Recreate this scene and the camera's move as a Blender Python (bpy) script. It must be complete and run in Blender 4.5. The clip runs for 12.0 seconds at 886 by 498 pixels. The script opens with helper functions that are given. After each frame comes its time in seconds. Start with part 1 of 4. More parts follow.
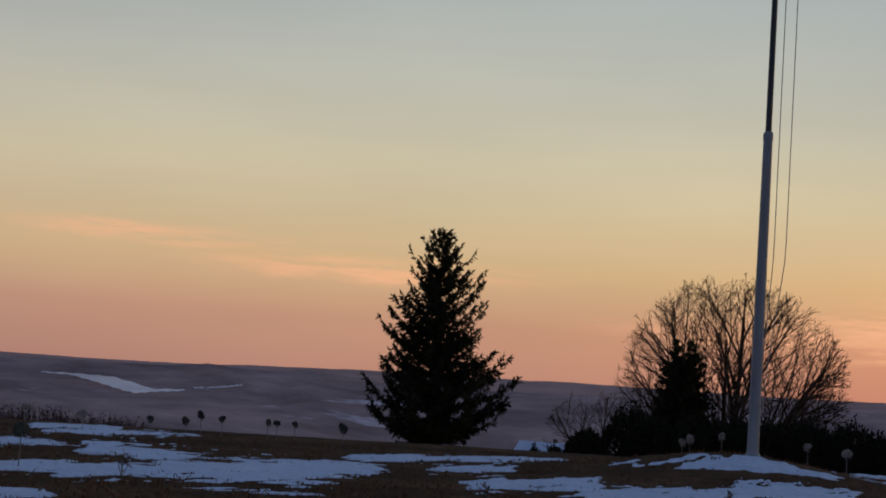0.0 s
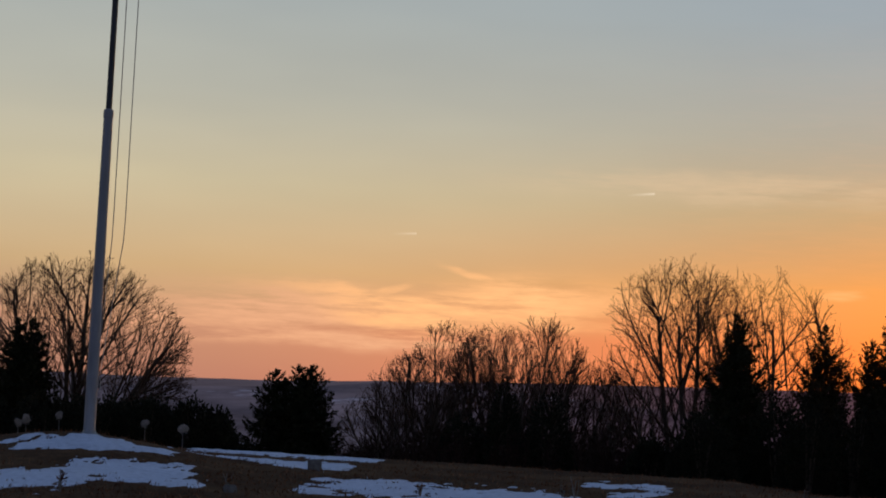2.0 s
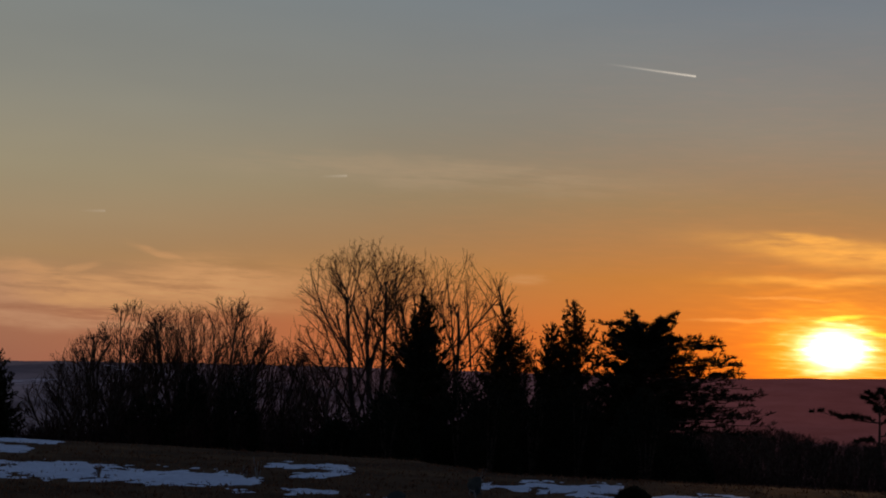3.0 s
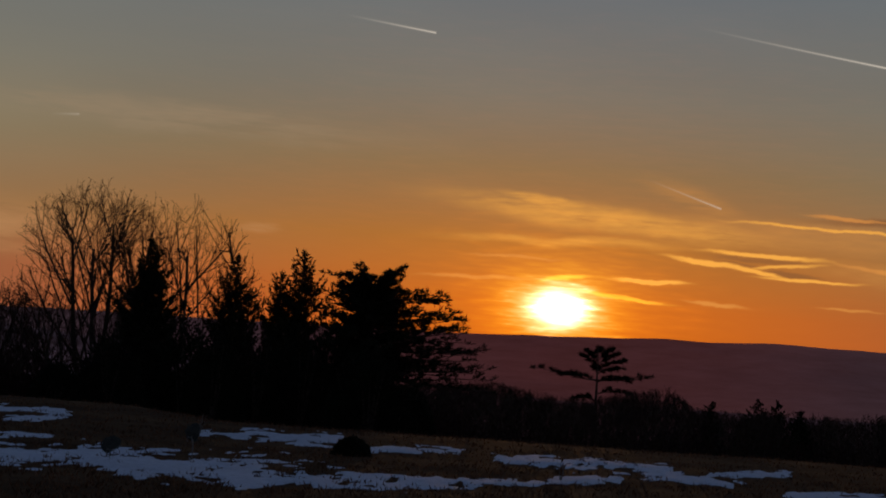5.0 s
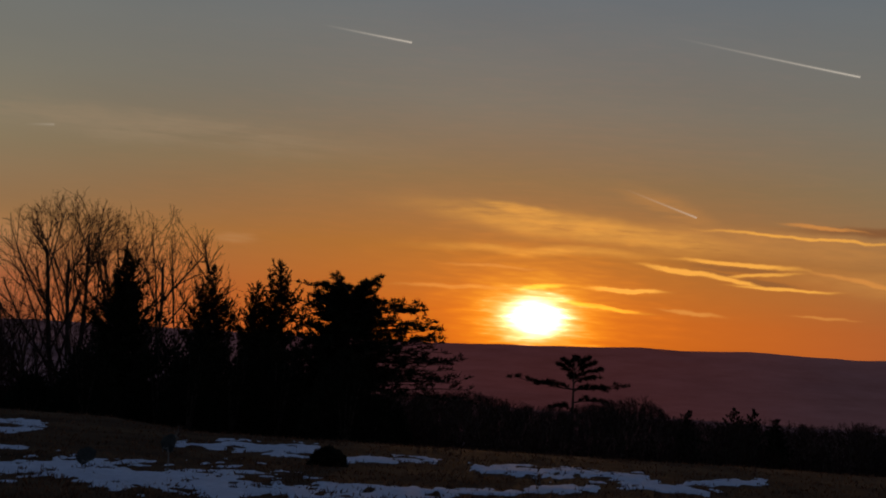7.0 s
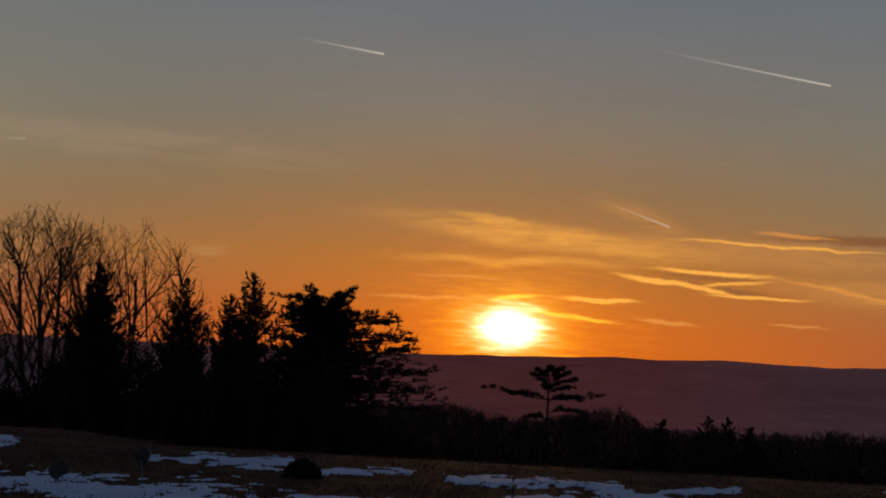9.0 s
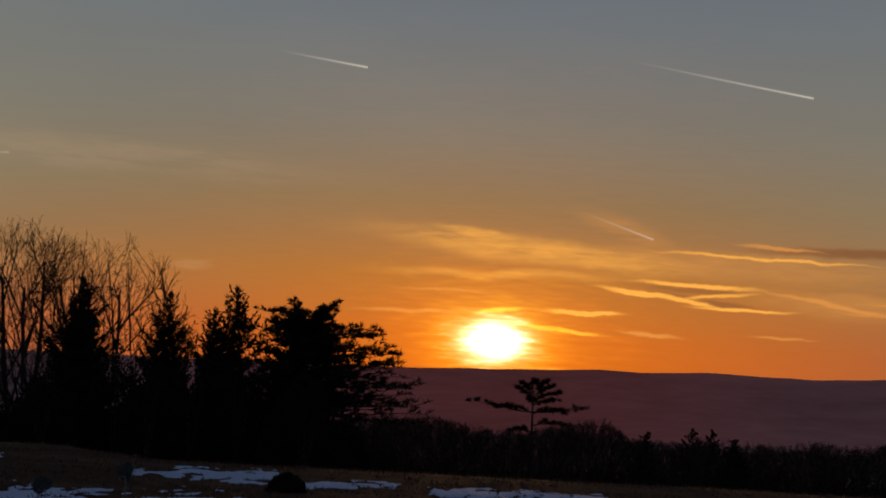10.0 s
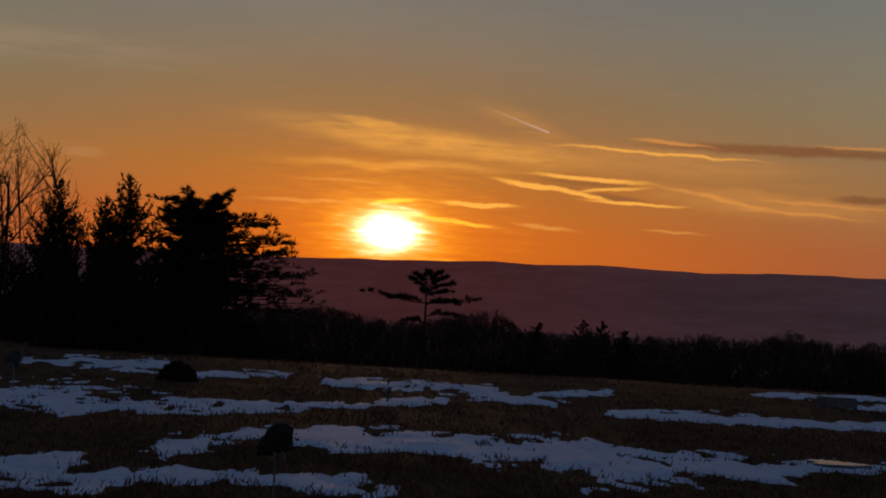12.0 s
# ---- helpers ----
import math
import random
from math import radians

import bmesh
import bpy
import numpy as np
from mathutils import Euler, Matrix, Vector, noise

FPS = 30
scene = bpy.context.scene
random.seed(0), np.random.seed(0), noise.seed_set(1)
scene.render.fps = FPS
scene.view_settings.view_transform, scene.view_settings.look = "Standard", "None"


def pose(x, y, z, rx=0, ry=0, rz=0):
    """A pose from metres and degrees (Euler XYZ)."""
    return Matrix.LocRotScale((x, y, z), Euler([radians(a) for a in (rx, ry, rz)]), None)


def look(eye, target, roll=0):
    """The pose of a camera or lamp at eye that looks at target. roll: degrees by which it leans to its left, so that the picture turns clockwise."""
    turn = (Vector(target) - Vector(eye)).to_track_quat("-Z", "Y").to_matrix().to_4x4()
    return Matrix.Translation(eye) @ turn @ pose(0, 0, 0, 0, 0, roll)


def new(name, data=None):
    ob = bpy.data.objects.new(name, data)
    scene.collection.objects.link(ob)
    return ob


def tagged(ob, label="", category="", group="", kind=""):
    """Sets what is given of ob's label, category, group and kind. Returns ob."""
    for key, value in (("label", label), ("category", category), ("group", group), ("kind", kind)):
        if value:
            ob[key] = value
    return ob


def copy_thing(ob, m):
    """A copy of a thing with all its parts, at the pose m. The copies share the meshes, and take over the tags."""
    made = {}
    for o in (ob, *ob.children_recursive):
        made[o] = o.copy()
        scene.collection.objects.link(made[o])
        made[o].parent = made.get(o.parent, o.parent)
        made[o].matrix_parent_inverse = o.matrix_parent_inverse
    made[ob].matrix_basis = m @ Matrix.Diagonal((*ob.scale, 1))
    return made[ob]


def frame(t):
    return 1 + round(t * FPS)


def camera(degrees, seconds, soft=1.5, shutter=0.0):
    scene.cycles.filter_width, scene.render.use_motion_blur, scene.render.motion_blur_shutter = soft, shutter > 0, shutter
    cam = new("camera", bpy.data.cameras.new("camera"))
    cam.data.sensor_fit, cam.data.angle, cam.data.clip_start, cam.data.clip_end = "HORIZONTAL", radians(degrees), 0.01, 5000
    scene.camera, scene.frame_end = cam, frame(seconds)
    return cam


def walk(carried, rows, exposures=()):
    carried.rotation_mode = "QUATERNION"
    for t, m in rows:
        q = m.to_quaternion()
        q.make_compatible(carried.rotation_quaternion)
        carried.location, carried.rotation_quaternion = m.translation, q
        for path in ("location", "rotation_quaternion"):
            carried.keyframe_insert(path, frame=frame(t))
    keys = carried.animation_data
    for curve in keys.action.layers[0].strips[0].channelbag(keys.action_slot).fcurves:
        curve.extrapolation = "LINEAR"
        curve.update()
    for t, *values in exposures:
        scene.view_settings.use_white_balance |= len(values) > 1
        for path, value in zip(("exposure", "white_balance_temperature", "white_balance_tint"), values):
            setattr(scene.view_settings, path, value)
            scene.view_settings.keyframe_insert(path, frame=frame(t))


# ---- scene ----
# ---- camera and its walk ----
cam = camera(29.29, 12.0, soft=1.9)


def aim(t, yaw, pitch, roll):
    """A held camera that turns about the body: an arm's length ahead of the axis."""
    a, p = radians(yaw), radians(pitch)
    eye = Vector((0.52 * math.sin(a), 0.52 * math.cos(a), 1.6))
    way = Vector((math.sin(a) * math.cos(p), math.cos(a) * math.cos(p), math.sin(p)))
    return t, look(eye, eye + way, roll)


PATH = [
    aim(0, -45.384, 4.524, 3.682), aim(0.5, -40.822, 4.627, 3.526), aim(1, -35.64, 4.814, 3.258),
    aim(1.5, -29.791, 4.958, 2.827), aim(2, -23.58, 4.965, 2.485), aim(2.5, -17.607, 5.013, 2.408),
    aim(3, -13.136, 4.761, 2.48), aim(3.5, -10.111, 4.66, 2.45), aim(3.7, -8.875, 4.585, 2.5),
    aim(5.3, -3.787, 3.519, 4.22), aim(5.5, -3.749, 3.596, 4.141), aim(6, -3.621, 3.731, 4.031),
    aim(6.5, -3.34, 3.869, 4.03), aim(7, -3.263, 3.969, 3.913), aim(9, -2.394, 4.399, 3.401),
    aim(9.5, -2.019, 4.567, 3.255), aim(10, -1.883, 4.871, 3.227), aim(10.5, -0.097, 4.305, 3.212),
    aim(11, 1.98, 3.46, 3.234), aim(11.5, 2.337, 2.228, 3.423), aim(12, 1.875, 1.405, 3.625)]
walk(cam, PATH, exposures=[(0, 0.14), (1.0, 0.17), (1.5, 0.2), (2.0, 0.05), (2.5, -0.42), (3.0, -0.85), (3.7, -1.07), (5.3, -1.28), (9.0, -1.2), (10.0, -1.13), (11.0, -1.3), (12, -1.22)])

# ---- world and sun ----
SUN_EL = radians(1.87)
world = bpy.data.worlds.new("dusk_sky")
scene.world = world
world.use_nodes = True
WN, WL = world.node_tree.nodes, world.node_tree.links
WN.clear()


def wsock(sock, v):
    if isinstance(v, (int, float)):
        sock.default_value = v
    elif isinstance(v, tuple):
        sock.default_value = (*v, 1.0) if len(v) == 3 else v
    else:
        WL.new(v, sock)


def wm(op, a, b=0.0, c=0.0, clamp=False):
    n = WN.new("ShaderNodeMath")
    n.operation, n.use_clamp = op, clamp
    for s, v in zip(n.inputs, (a, b, c)):
        wsock(s, v)
    return n.outputs[0]


def wmix(f, a, b, kind="MIX"):
    n = WN.new("ShaderNodeMix")
    n.data_type, n.blend_type, n.clamp_factor = "RGBA", kind, False
    wsock(n.inputs[0], f), wsock(n.inputs[6], a), wsock(n.inputs[7], b)
    return n.outputs[2]


def wramp(f, stops):
    n = WN.new("ShaderNodeValToRGB")
    e = n.color_ramp.elements
    while len(e) < len(stops):
        e.new(0.5)
    for k, (p, c) in zip(e, stops):
        k.position, k.color = p, (*c, 1)
    wsock(n.inputs[0], f)
    return n.outputs[0]


def wnoise(x, y, scale, detail=4.0, rough=0.55):
    v = WN.new("ShaderNodeCombineXYZ")
    wsock(v.inputs[0], x), wsock(v.inputs[1], y)
    n = WN.new("ShaderNodeTexNoise")
    n.noise_dimensions = "2D"
    WL.new(v.outputs[0], n.inputs["Vector"])
    n.inputs["Scale"].default_value, n.inputs["Detail"].default_value, n.inputs["Roughness"].default_value = scale, detail, rough
    return n.outputs[0]


w_dir = WN.new("ShaderNodeTexCoord").outputs["Generated"]
w_xyz = WN.new("ShaderNodeSeparateXYZ")
WL.new(w_dir, w_xyz.inputs[0])
WX, WY, WZ = w_xyz.outputs
AZ = wm("MULTIPLY", wm("ARCTAN2", WX, WY), 57.2958)          # degrees from the sun's bearing
EL = wm("MULTIPLY", wm("ARCSINE", WZ), 57.2958)              # degrees above the horizon
w_pos = wm("POWER", wm("DIVIDE", EL, 90.0, clamp=True), 0.5)


def stops(rows):
    return [((el / 90.0) ** 0.5, c) for el, c in rows]


far_sky = wramp(w_pos, stops([(0, (.42, .20, .155)), (2, (.48, .255, .17)), (4, (.57, .39, .21)), (7, (.56, .485, .325)), (10, (.45, .445, .375)),
                              (13, (.37, .40, .385)), (25, (.17, .23, .32)), (90, (.045, .095, .24))]))
near_sky = wramp(w_pos, stops([(0, (.97, .115, .017)), (2, (.93, .16, .022)), (4, (.70, .235, .048)), (6.5, (.41, .278, .148)), (9, (.325, .325, .285)),
                               (13, (.245, .32, .385)), (25, (.14, .22, .34)), (90, (.045, .095, .24))]))
back_sky = wramp(w_pos, stops([(0, (.11, .12, .17)), (6, (.16, .15, .20)), (14, (.15, .17, .25)), (30, (.09, .14, .26)), (90, (.045, .095, .24))]))
w_near = wm("EXPONENT", wm("MULTIPLY", wm("MULTIPLY", AZ, AZ), -1 / 21.0 ** 2))
w_back = wm("EXPONENT", wm("MULTIPLY", wm("POWER", wm("ABSOLUTE", wm("DIVIDE", AZ, 95.0)), 4.0), -1.0))
sky = wmix(w_near, wmix(w_back, back_sky, far_sky), near_sky)
# slow unevenness of the haze
w_slow = wnoise(wm("MULTIPLY", AZ, 0.06), wm("MULTIPLY", EL, 0.25), 1.0, 3.0)
sky = wmix(1.0, sky, wmix(w_slow, (.90, .90, .92), (1.10, 1.09, 1.07)), "MULTIPLY")


def smooth(f, low, high):
    r = WN.new("ShaderNodeMapRange")
    r.interpolation_type = "SMOOTHSTEP"
    wsock(r.inputs[0], f)
    r.inputs[1].default_value, r.inputs[2].default_value = low, high
    return r.outputs[0]


def warped(scale, amount):
    """Bearing and height, wavering up and down."""
    v = WN.new("ShaderNodeCombineXYZ")
    waver = wm("SUBTRACT", wnoise(AZ, wm("MULTIPLY", EL, 1.6), scale, 3.0), 0.5)
    wsock(v.inputs[0], AZ), wsock(v.inputs[1], wm("MULTIPLY_ADD", waver, amount, EL))
    return v.outputs[0]


# how each kind of cloud wavers, breaks up and ends
FIBRE = wm("MULTIPLY_ADD", wnoise(wm("MULTIPLY", AZ, 0.9), wm("MULTIPLY", EL, 6.0), 1.0, 5.0, 0.6), 1.2, 0.4)
BREAKS = wnoise(wm("MULTIPLY", AZ, 0.24), wm("MULTIPLY", EL, 2.2), 1.0, 7.0, 0.62)
SOFT = (warped(.3, .7), wm("MULTIPLY", smooth(BREAKS, .27, .58), FIBRE), 1.6)
VEIL = (warped(.35, .45), wm("MULTIPLY", smooth(BREAKS, .22, .5), FIBRE), 1.6)
CRISP = (warped(.8, .22), smooth(FIBRE, .45, .95), 2.2)


def clouds(base, colour, kind, rows):
    """Streaks of one colour: bearing, height, half length, half thickness, tilt, amount."""
    place, grain, edge = kind
    f = 0.0
    for az, el, ha, he, tilt, amount in rows:
        m = WN.new("ShaderNodeMapping")
        m.vector_type = "TEXTURE"
        WL.new(place, m.inputs[0])
        m.inputs[1].default_value, m.inputs[2].default_value, m.inputs[3].default_value = (az, el, 0), (0, 0, radians(tilt)), (ha, he, 1)
        d = WN.new("ShaderNodeVectorMath")
        d.operation = "LENGTH"
        WL.new(m.outputs[0], d.inputs[0])
        body = wm("EXPONENT", wm("MULTIPLY", wm("POWER", d.outputs["Value"], 2 * edge), -1.0))
        f = wm("MAXIMUM", f, wm("MULTIPLY", body, amount))
    return wmix(wm("MULTIPLY", f, grain, clamp=True), base, colour)


GOLD, DUSK = (1.9, .85, .14), (.37, .14, .065)
# rose and orange streaks away from the sun
sky = clouds(sky, (.80, .40, .23), SOFT, ((-29, 2.6, 4.0, .9, -2, .8), (-34, 2.2, 5.0, .5, 0, .6), (-27, 1.7, 6.0, .35, -1, .8), (-48, 3.6, 5.0, .4, 0, .7), (-55, 4.4, 4.0, .35, -2, .7)))
sky = clouds(sky, (1.0, .50, .22), SOFT, ((-25, 2.7, 2.6, .7, -8, .85), (-21, 3.2, 3.6, .8, 3, .85), (-23.5, 3.0, 5.0, .3, -6, .85), (-25.4, 3.55, .9, .14, 12, .6), (-22.4, 4.05, 1.2, .12, -16, .6), (-10.3, 3.87, .7, .2, -4, .45)))
sky = clouds(sky, (.62, .46, .30), SOFT, ((-14, 7.3, 7.0, .5, -1, .5),))
# soft gold veils over the sun
sky = clouds(sky, (1.1, .46, .12), VEIL, ((8.5, 4.75, 5.5, .55, -2, .5), (12.8, 3.55, 4.2, .40, -3, .6), (4.4, 5.75, 1.8, .35, -18, .35)))
sky = clouds(sky, GOLD, VEIL, ((1.2, 4.95, 4.8, .42, -5, .5), (-.6, 5.48, 1.5, .17, -7, .6), (.2, 4.12, 3.6, .16, 1, .42), (3.2, 4.62, 3.0, .13, -4, .45)))
# crisp bars with lit rims
sky = clouds(sky, DUSK, CRISP, ((13.2, 5.33, 4.8, .17, 0, .95), (6.6, 3.90, 1.6, .11, -2, .8), (7.5, 3.48, 1.1, .10, -2, .9), (6.0, 3.72, 1.0, .06, -6, .7), (15.8, 3.83, 1.1, .12, 0, .9)))
sky = clouds(sky, (1.35, .52, .12), CRISP, ((9.4, 5.42, 1.3, .06, -4, .8), (16.2, 5.5, 2.2, .05, 0, .6), (11.3, 3.6, 2.2, .08, -9, .9), (13.6, 3.28, 2.0, .06, -3, .8), (14.6, 3.6, 2.2, .06, -2, .7),
                                     (-2.8, 2.75, 1.9, .07, 2, .6), (-1.6, 3.5, 1.5, .06, 0, .5), (5.2, 2.35, 1.0, .07, -3, .8), (9.6, 2.45, 1.0, .05, -2, .7)))
sky = clouds(sky, GOLD, CRISP, ((8.9, 5.05, 3.2, .055, -2, .9), (6.7, 4.06, 1.9, .08, -2, 1.1), (5.0, 3.72, 1.5, .09, -6, 1.2), (6.3, 3.55, 1.2, .07, -9, 1.1), (7.4, 3.74, 1.2, .06, 6, .9), (8.2, 3.33, 1.6, .06, -1, 1.1),
                         (3.0, 2.97, 1.2, .085, 1, 1.3)))
sky = clouds(sky, (2.5, 1.1, .09), CRISP, ((.1, 2.9, .75, .085, 8, 1.0), (2.2, 2.36, 1.5, .08, -5, .9)))


def trail(base, az0, el0, az1, el1, wide, amount):
    """A thin trail that fades from its sharp end (az1) to its old end (az0)."""
    length, tilt = math.hypot(az1 - az0, el1 - el0), math.atan2(el1 - el0, az1 - az0)
    c, s = math.cos(tilt), math.sin(tilt)
    da, de = wm("SUBTRACT", AZ, az0), wm("SUBTRACT", EL, el0)
    u = wm("DIVIDE", wm("MULTIPLY_ADD", da, c, wm("MULTIPLY", de, s)), length)
    v = wm("MULTIPLY_ADD", de, c, wm("MULTIPLY", da, -s))
    on = wm("MULTIPLY", wm("GREATER_THAN", u, 0.0), wm("LESS_THAN", u, 1.0))
    fade = wm("POWER", wm("ADD", u, 0.0, clamp=True), 1.4)
    body = wm("EXPONENT", wm("MULTIPLY", wm("POWER", wm("ABSOLUTE", wm("DIVIDE", v, wide)), 2.0), -1.0))
    f = wm("MULTIPLY", wm("MULTIPLY", body, fade), wm("MULTIPLY", on, amount), clamp=True)
    return wmix(f, base, (1.5, 1.35, 1.15))


sky = trail(sky, -8.0, 11.2, -4.8, 10.82, .03, .75)
sky = trail(sky, 4.0, 11.52, 10.3, 10.40, .03, .75)
sky = trail(sky, 2.6, 6.42, 5.2, 5.54, .03, .45)
sky = trail(sky, -17.5, 7.0, -16.5, 7.08, .035, .22)
sky = trail(sky, -25.4, 5.4, -24.5, 5.45, .035, .15)

# the sun's own blaze, low over the ridge
d_el = wm("SUBTRACT", EL, math.degrees(SUN_EL))
d2 = wm("ADD", wm("POWER", wm("ABSOLUTE", wm("MULTIPLY", AZ, 0.63)), 2.0), wm("POWER", wm("ABSOLUTE", d_el), 2.0))
# thin bars of haze across the disc's edge
d2 = wm("MULTIPLY", d2, wm("MULTIPLY_ADD", wnoise(wm("MULTIPLY", AZ, 0.5), wm("MULTIPLY", EL, 4.0), 1.6, 3.0), 1.5, 0.25))


def blaze(base, width, colour):
    return wmix(wm("EXPONENT", wm("MULTIPLY", d2, -1 / width ** 2)), base, colour, "ADD")


sky = blaze(sky, 6.0, (.14, .025, .0))
sky = blaze(sky, 1.9, (.85, .20, .0))
sky = blaze(sky, 0.90, (1.9, 1.3, .03))
sky = blaze(sky, 0.46, (14, 12.5, 9))
w_atm = WN.new("ShaderNodeTexSky")
w_atm.sky_type, w_atm.sun_disc, w_atm.sun_elevation, w_atm.sun_rotation = "NISHITA", False, SUN_EL, 0.0
w_bg, w_bg2, w_add, w_out = WN.new("ShaderNodeBackground"), WN.new("ShaderNodeBackground"), WN.new("ShaderNodeAddShader"), WN.new("ShaderNodeOutputWorld")
WL.new(sky, w_bg.inputs[0]), WL.new(w_atm.outputs[0], w_bg2.inputs[0])
w_bg.inputs[1].default_value, w_bg2.inputs[1].default_value = 1.0, 0.012
WL.new(w_bg.outputs[0], w_add.inputs[0]), WL.new(w_bg2.outputs[0], w_add.inputs[1])
WL.new(w_add.outputs[0], w_out.inputs[0])

sun = new("sun", bpy.data.lights.new("sun", "SUN"))
sun.data.energy, sun.data.angle, sun.data.color = 0.6, radians(0.53), (1.0, .45, .16)
sun.matrix_world = look((0, 300, 300 * math.tan(SUN_EL)), (0, 0, 0))


# ---- materials ----
def material(name, build):
    m = bpy.data.materials.new(name)
    m.use_nodes = True
    nt = m.node_tree
    b = nt.nodes["Principled BSDF"]
    build(nt, b)
    return m


def noise_tex(nt, scale, detail=4.0, rough=0.6, space="Object", stretch=None):
    c = nt.nodes.new("ShaderNodeTexCoord").outputs[space]
    if stretch:
        mp = nt.nodes.new("ShaderNodeMapping")
        mp.inputs["Scale"].default_value = stretch
        nt.links.new(c, mp.inputs[0])
        c = mp.outputs[0]
    n = nt.nodes.new("ShaderNodeTexNoise")
    n.inputs["Scale"].default_value, n.inputs["Detail"].default_value, n.inputs["Roughness"].default_value = scale, detail, rough
    nt.links.new(c, n.inputs["Vector"])
    return n.outputs[0]


def ramp(nt, f, rows):
    n = nt.nodes.new("ShaderNodeValToRGB")
    e = n.color_ramp.elements
    while len(e) < len(rows):
        e.new(0.5)
    for k, (p, c) in zip(e, rows):
        k.position, k.color = p, (*c, 1)
    nt.links.new(f, n.inputs[0])
    return n.outputs[0]


def mixc(nt, f, a, b, kind="MIX"):
    n = nt.nodes.new("ShaderNodeMix")
    n.data_type, n.blend_type = "RGBA", kind
    for s, v in ((n.inputs[0], f), (n.inputs[6], a), (n.inputs[7], b)):
        if isinstance(v, (int, float)):
            s.default_value = v
        elif isinstance(v, tuple):
            s.default_value = (*v, 1)
        else:
            nt.links.new(v, s)
    return n.outputs[2]


def bump(nt, b, height, strength, distance):
    n = nt.nodes.new("ShaderNodeBump")
    n.inputs["Strength"].default_value, n.inputs["Distance"].default_value = strength, distance
    nt.links.new(height, n.inputs["Height"])
    nt.links.new(n.outputs[0], b.inputs["Normal"])


def plain(lo, hi, scale, rough=0.8, metal=0.0, bumpy=0.0, stretch=None, island=0.0, spec=0.4):
    def build(nt, b):
        f = noise_tex(nt, scale, stretch=stretch)
        col = ramp(nt, f, [(0.3, lo), (0.7, hi)])
        if island:
            g = nt.nodes.new("ShaderNodeNewGeometry").outputs["Random Per Island"]
            col = mixc(nt, 1.0, col, ramp(nt, g, [(0, (1 - island,) * 3), (1, (1 + island,) * 3)]), "MULTIPLY")
        nt.links.new(col, b.inputs["Base Color"])
        b.inputs["Roughness"].default_value, b.inputs["Metallic"].default_value, b.inputs["Specular IOR Level"].default_value = rough, metal, spec
        if bumpy:
            bump(nt, b, f, 0.6, bumpy)
    return build


BARK = material("bark", plain((.045, .032, .024), (.11, .082, .06), 9, .9, bumpy=.01, stretch=(1, 1, .25), spec=.1))
TWIG = material("twig", plain((.040, .022, .015), (.085, .050, .033), 3, .85, spec=.1))
NEEDLE = material("spruce_needles", plain((.016, .017, .009), (.042, .040, .020), 1.6, .8, island=.35, spec=.05))
CEDAR = material("cedar_foliage", plain((.026, .022, .011), (.058, .046, .022), 2.2, .8, island=.35, spec=.05))
YEW = material("yew_foliage", plain((.014, .014, .009), (.034, .032, .018), 2.5, .8, island=.35, spec=.05))
BRUSH = material("brush_stems", plain((.026, .013, .010), (.052, .028, .020), 1.2, .9, island=.3, spec=.05))
GRASS = material("dead_grass", plain((.085, .040, .021), (.20, .100, .055), 1.5, .95, island=.45, spec=.05))
PAINT = material("white_pole_paint", plain((.20, .20, .21), (.29, .29, .30), 6, .5, stretch=(1, 1, .15)))
# darker grey than the lower tube; the cottage windows use it too
DARK_TUBE = material("dark_grey_metal", plain((.035, .037, .042), (.06, .062, .068), 6, .5, .3, stretch=(1, 1, .15)))
STEEL = material("grey_steel", plain((.18, .18, .18), (.30, .30, .30), 9, .5, .8))
ROPE = material("halyard_rope", plain((.22, .21, .19), (.34, .32, .29), 30, .9))
SIDING = material("grey_siding", plain((.22, .21, .20), (.32, .31, .30), 3, .8))
ICE = material("meltwater_ice", plain((.10, .11, .13), (.2, .21, .23), 5, .22, bumpy=.004, spec=.4))
STONE = material("weathered_stone", plain((.09, .085, .08), (.2, .19, .18), 12, .85, bumpy=.006))
STAKE = material("stake_metal", plain((.12, .11, .10), (.24, .22, .20), 20, .6, .3))
WREATH = material("wreath_greenery", plain((.018, .022, .016), (.05, .05, .04), 14, .85, island=.4))
PALE_DISC = material("faded_silk_flowers", plain((.16, .14, .12), (.32, .28, .25), 16, .85, island=.3))


def ground_build(nt, b):
    g = noise_tex(nt, .35, 6, .65)
    fine = noise_tex(nt, 6.0, 5, .7)
    soil = ramp(nt, g, [(.3, (.040, .020, .011)), (.5, (.080, .042, .023)), (.72, (.135, .076, .041))])
    col = mixc(nt, 1.0, soil, ramp(nt, fine, [(.3, (.6, .6, .6)), (.7, (1.3, 1.28, 1.2))]), "MULTIPLY")
    nt.links.new(col, b.inputs["Base Color"])
    b.inputs["Roughness"].default_value = .97
    b.inputs["Specular IOR Level"].default_value = .03
    bump(nt, b, fine, .8, .05)


GROUND = material("dead_turf", ground_build)


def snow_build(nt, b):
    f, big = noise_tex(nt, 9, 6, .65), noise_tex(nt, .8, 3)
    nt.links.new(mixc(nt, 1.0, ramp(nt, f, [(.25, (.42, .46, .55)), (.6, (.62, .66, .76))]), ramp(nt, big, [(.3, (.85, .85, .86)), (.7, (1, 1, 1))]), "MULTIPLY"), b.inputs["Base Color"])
    b.inputs["Roughness"].default_value = .8
    b.inputs["Specular IOR Level"].default_value = .08
    bump(nt, b, f, .5, .03)


SNOW = material("old_snow", snow_build)


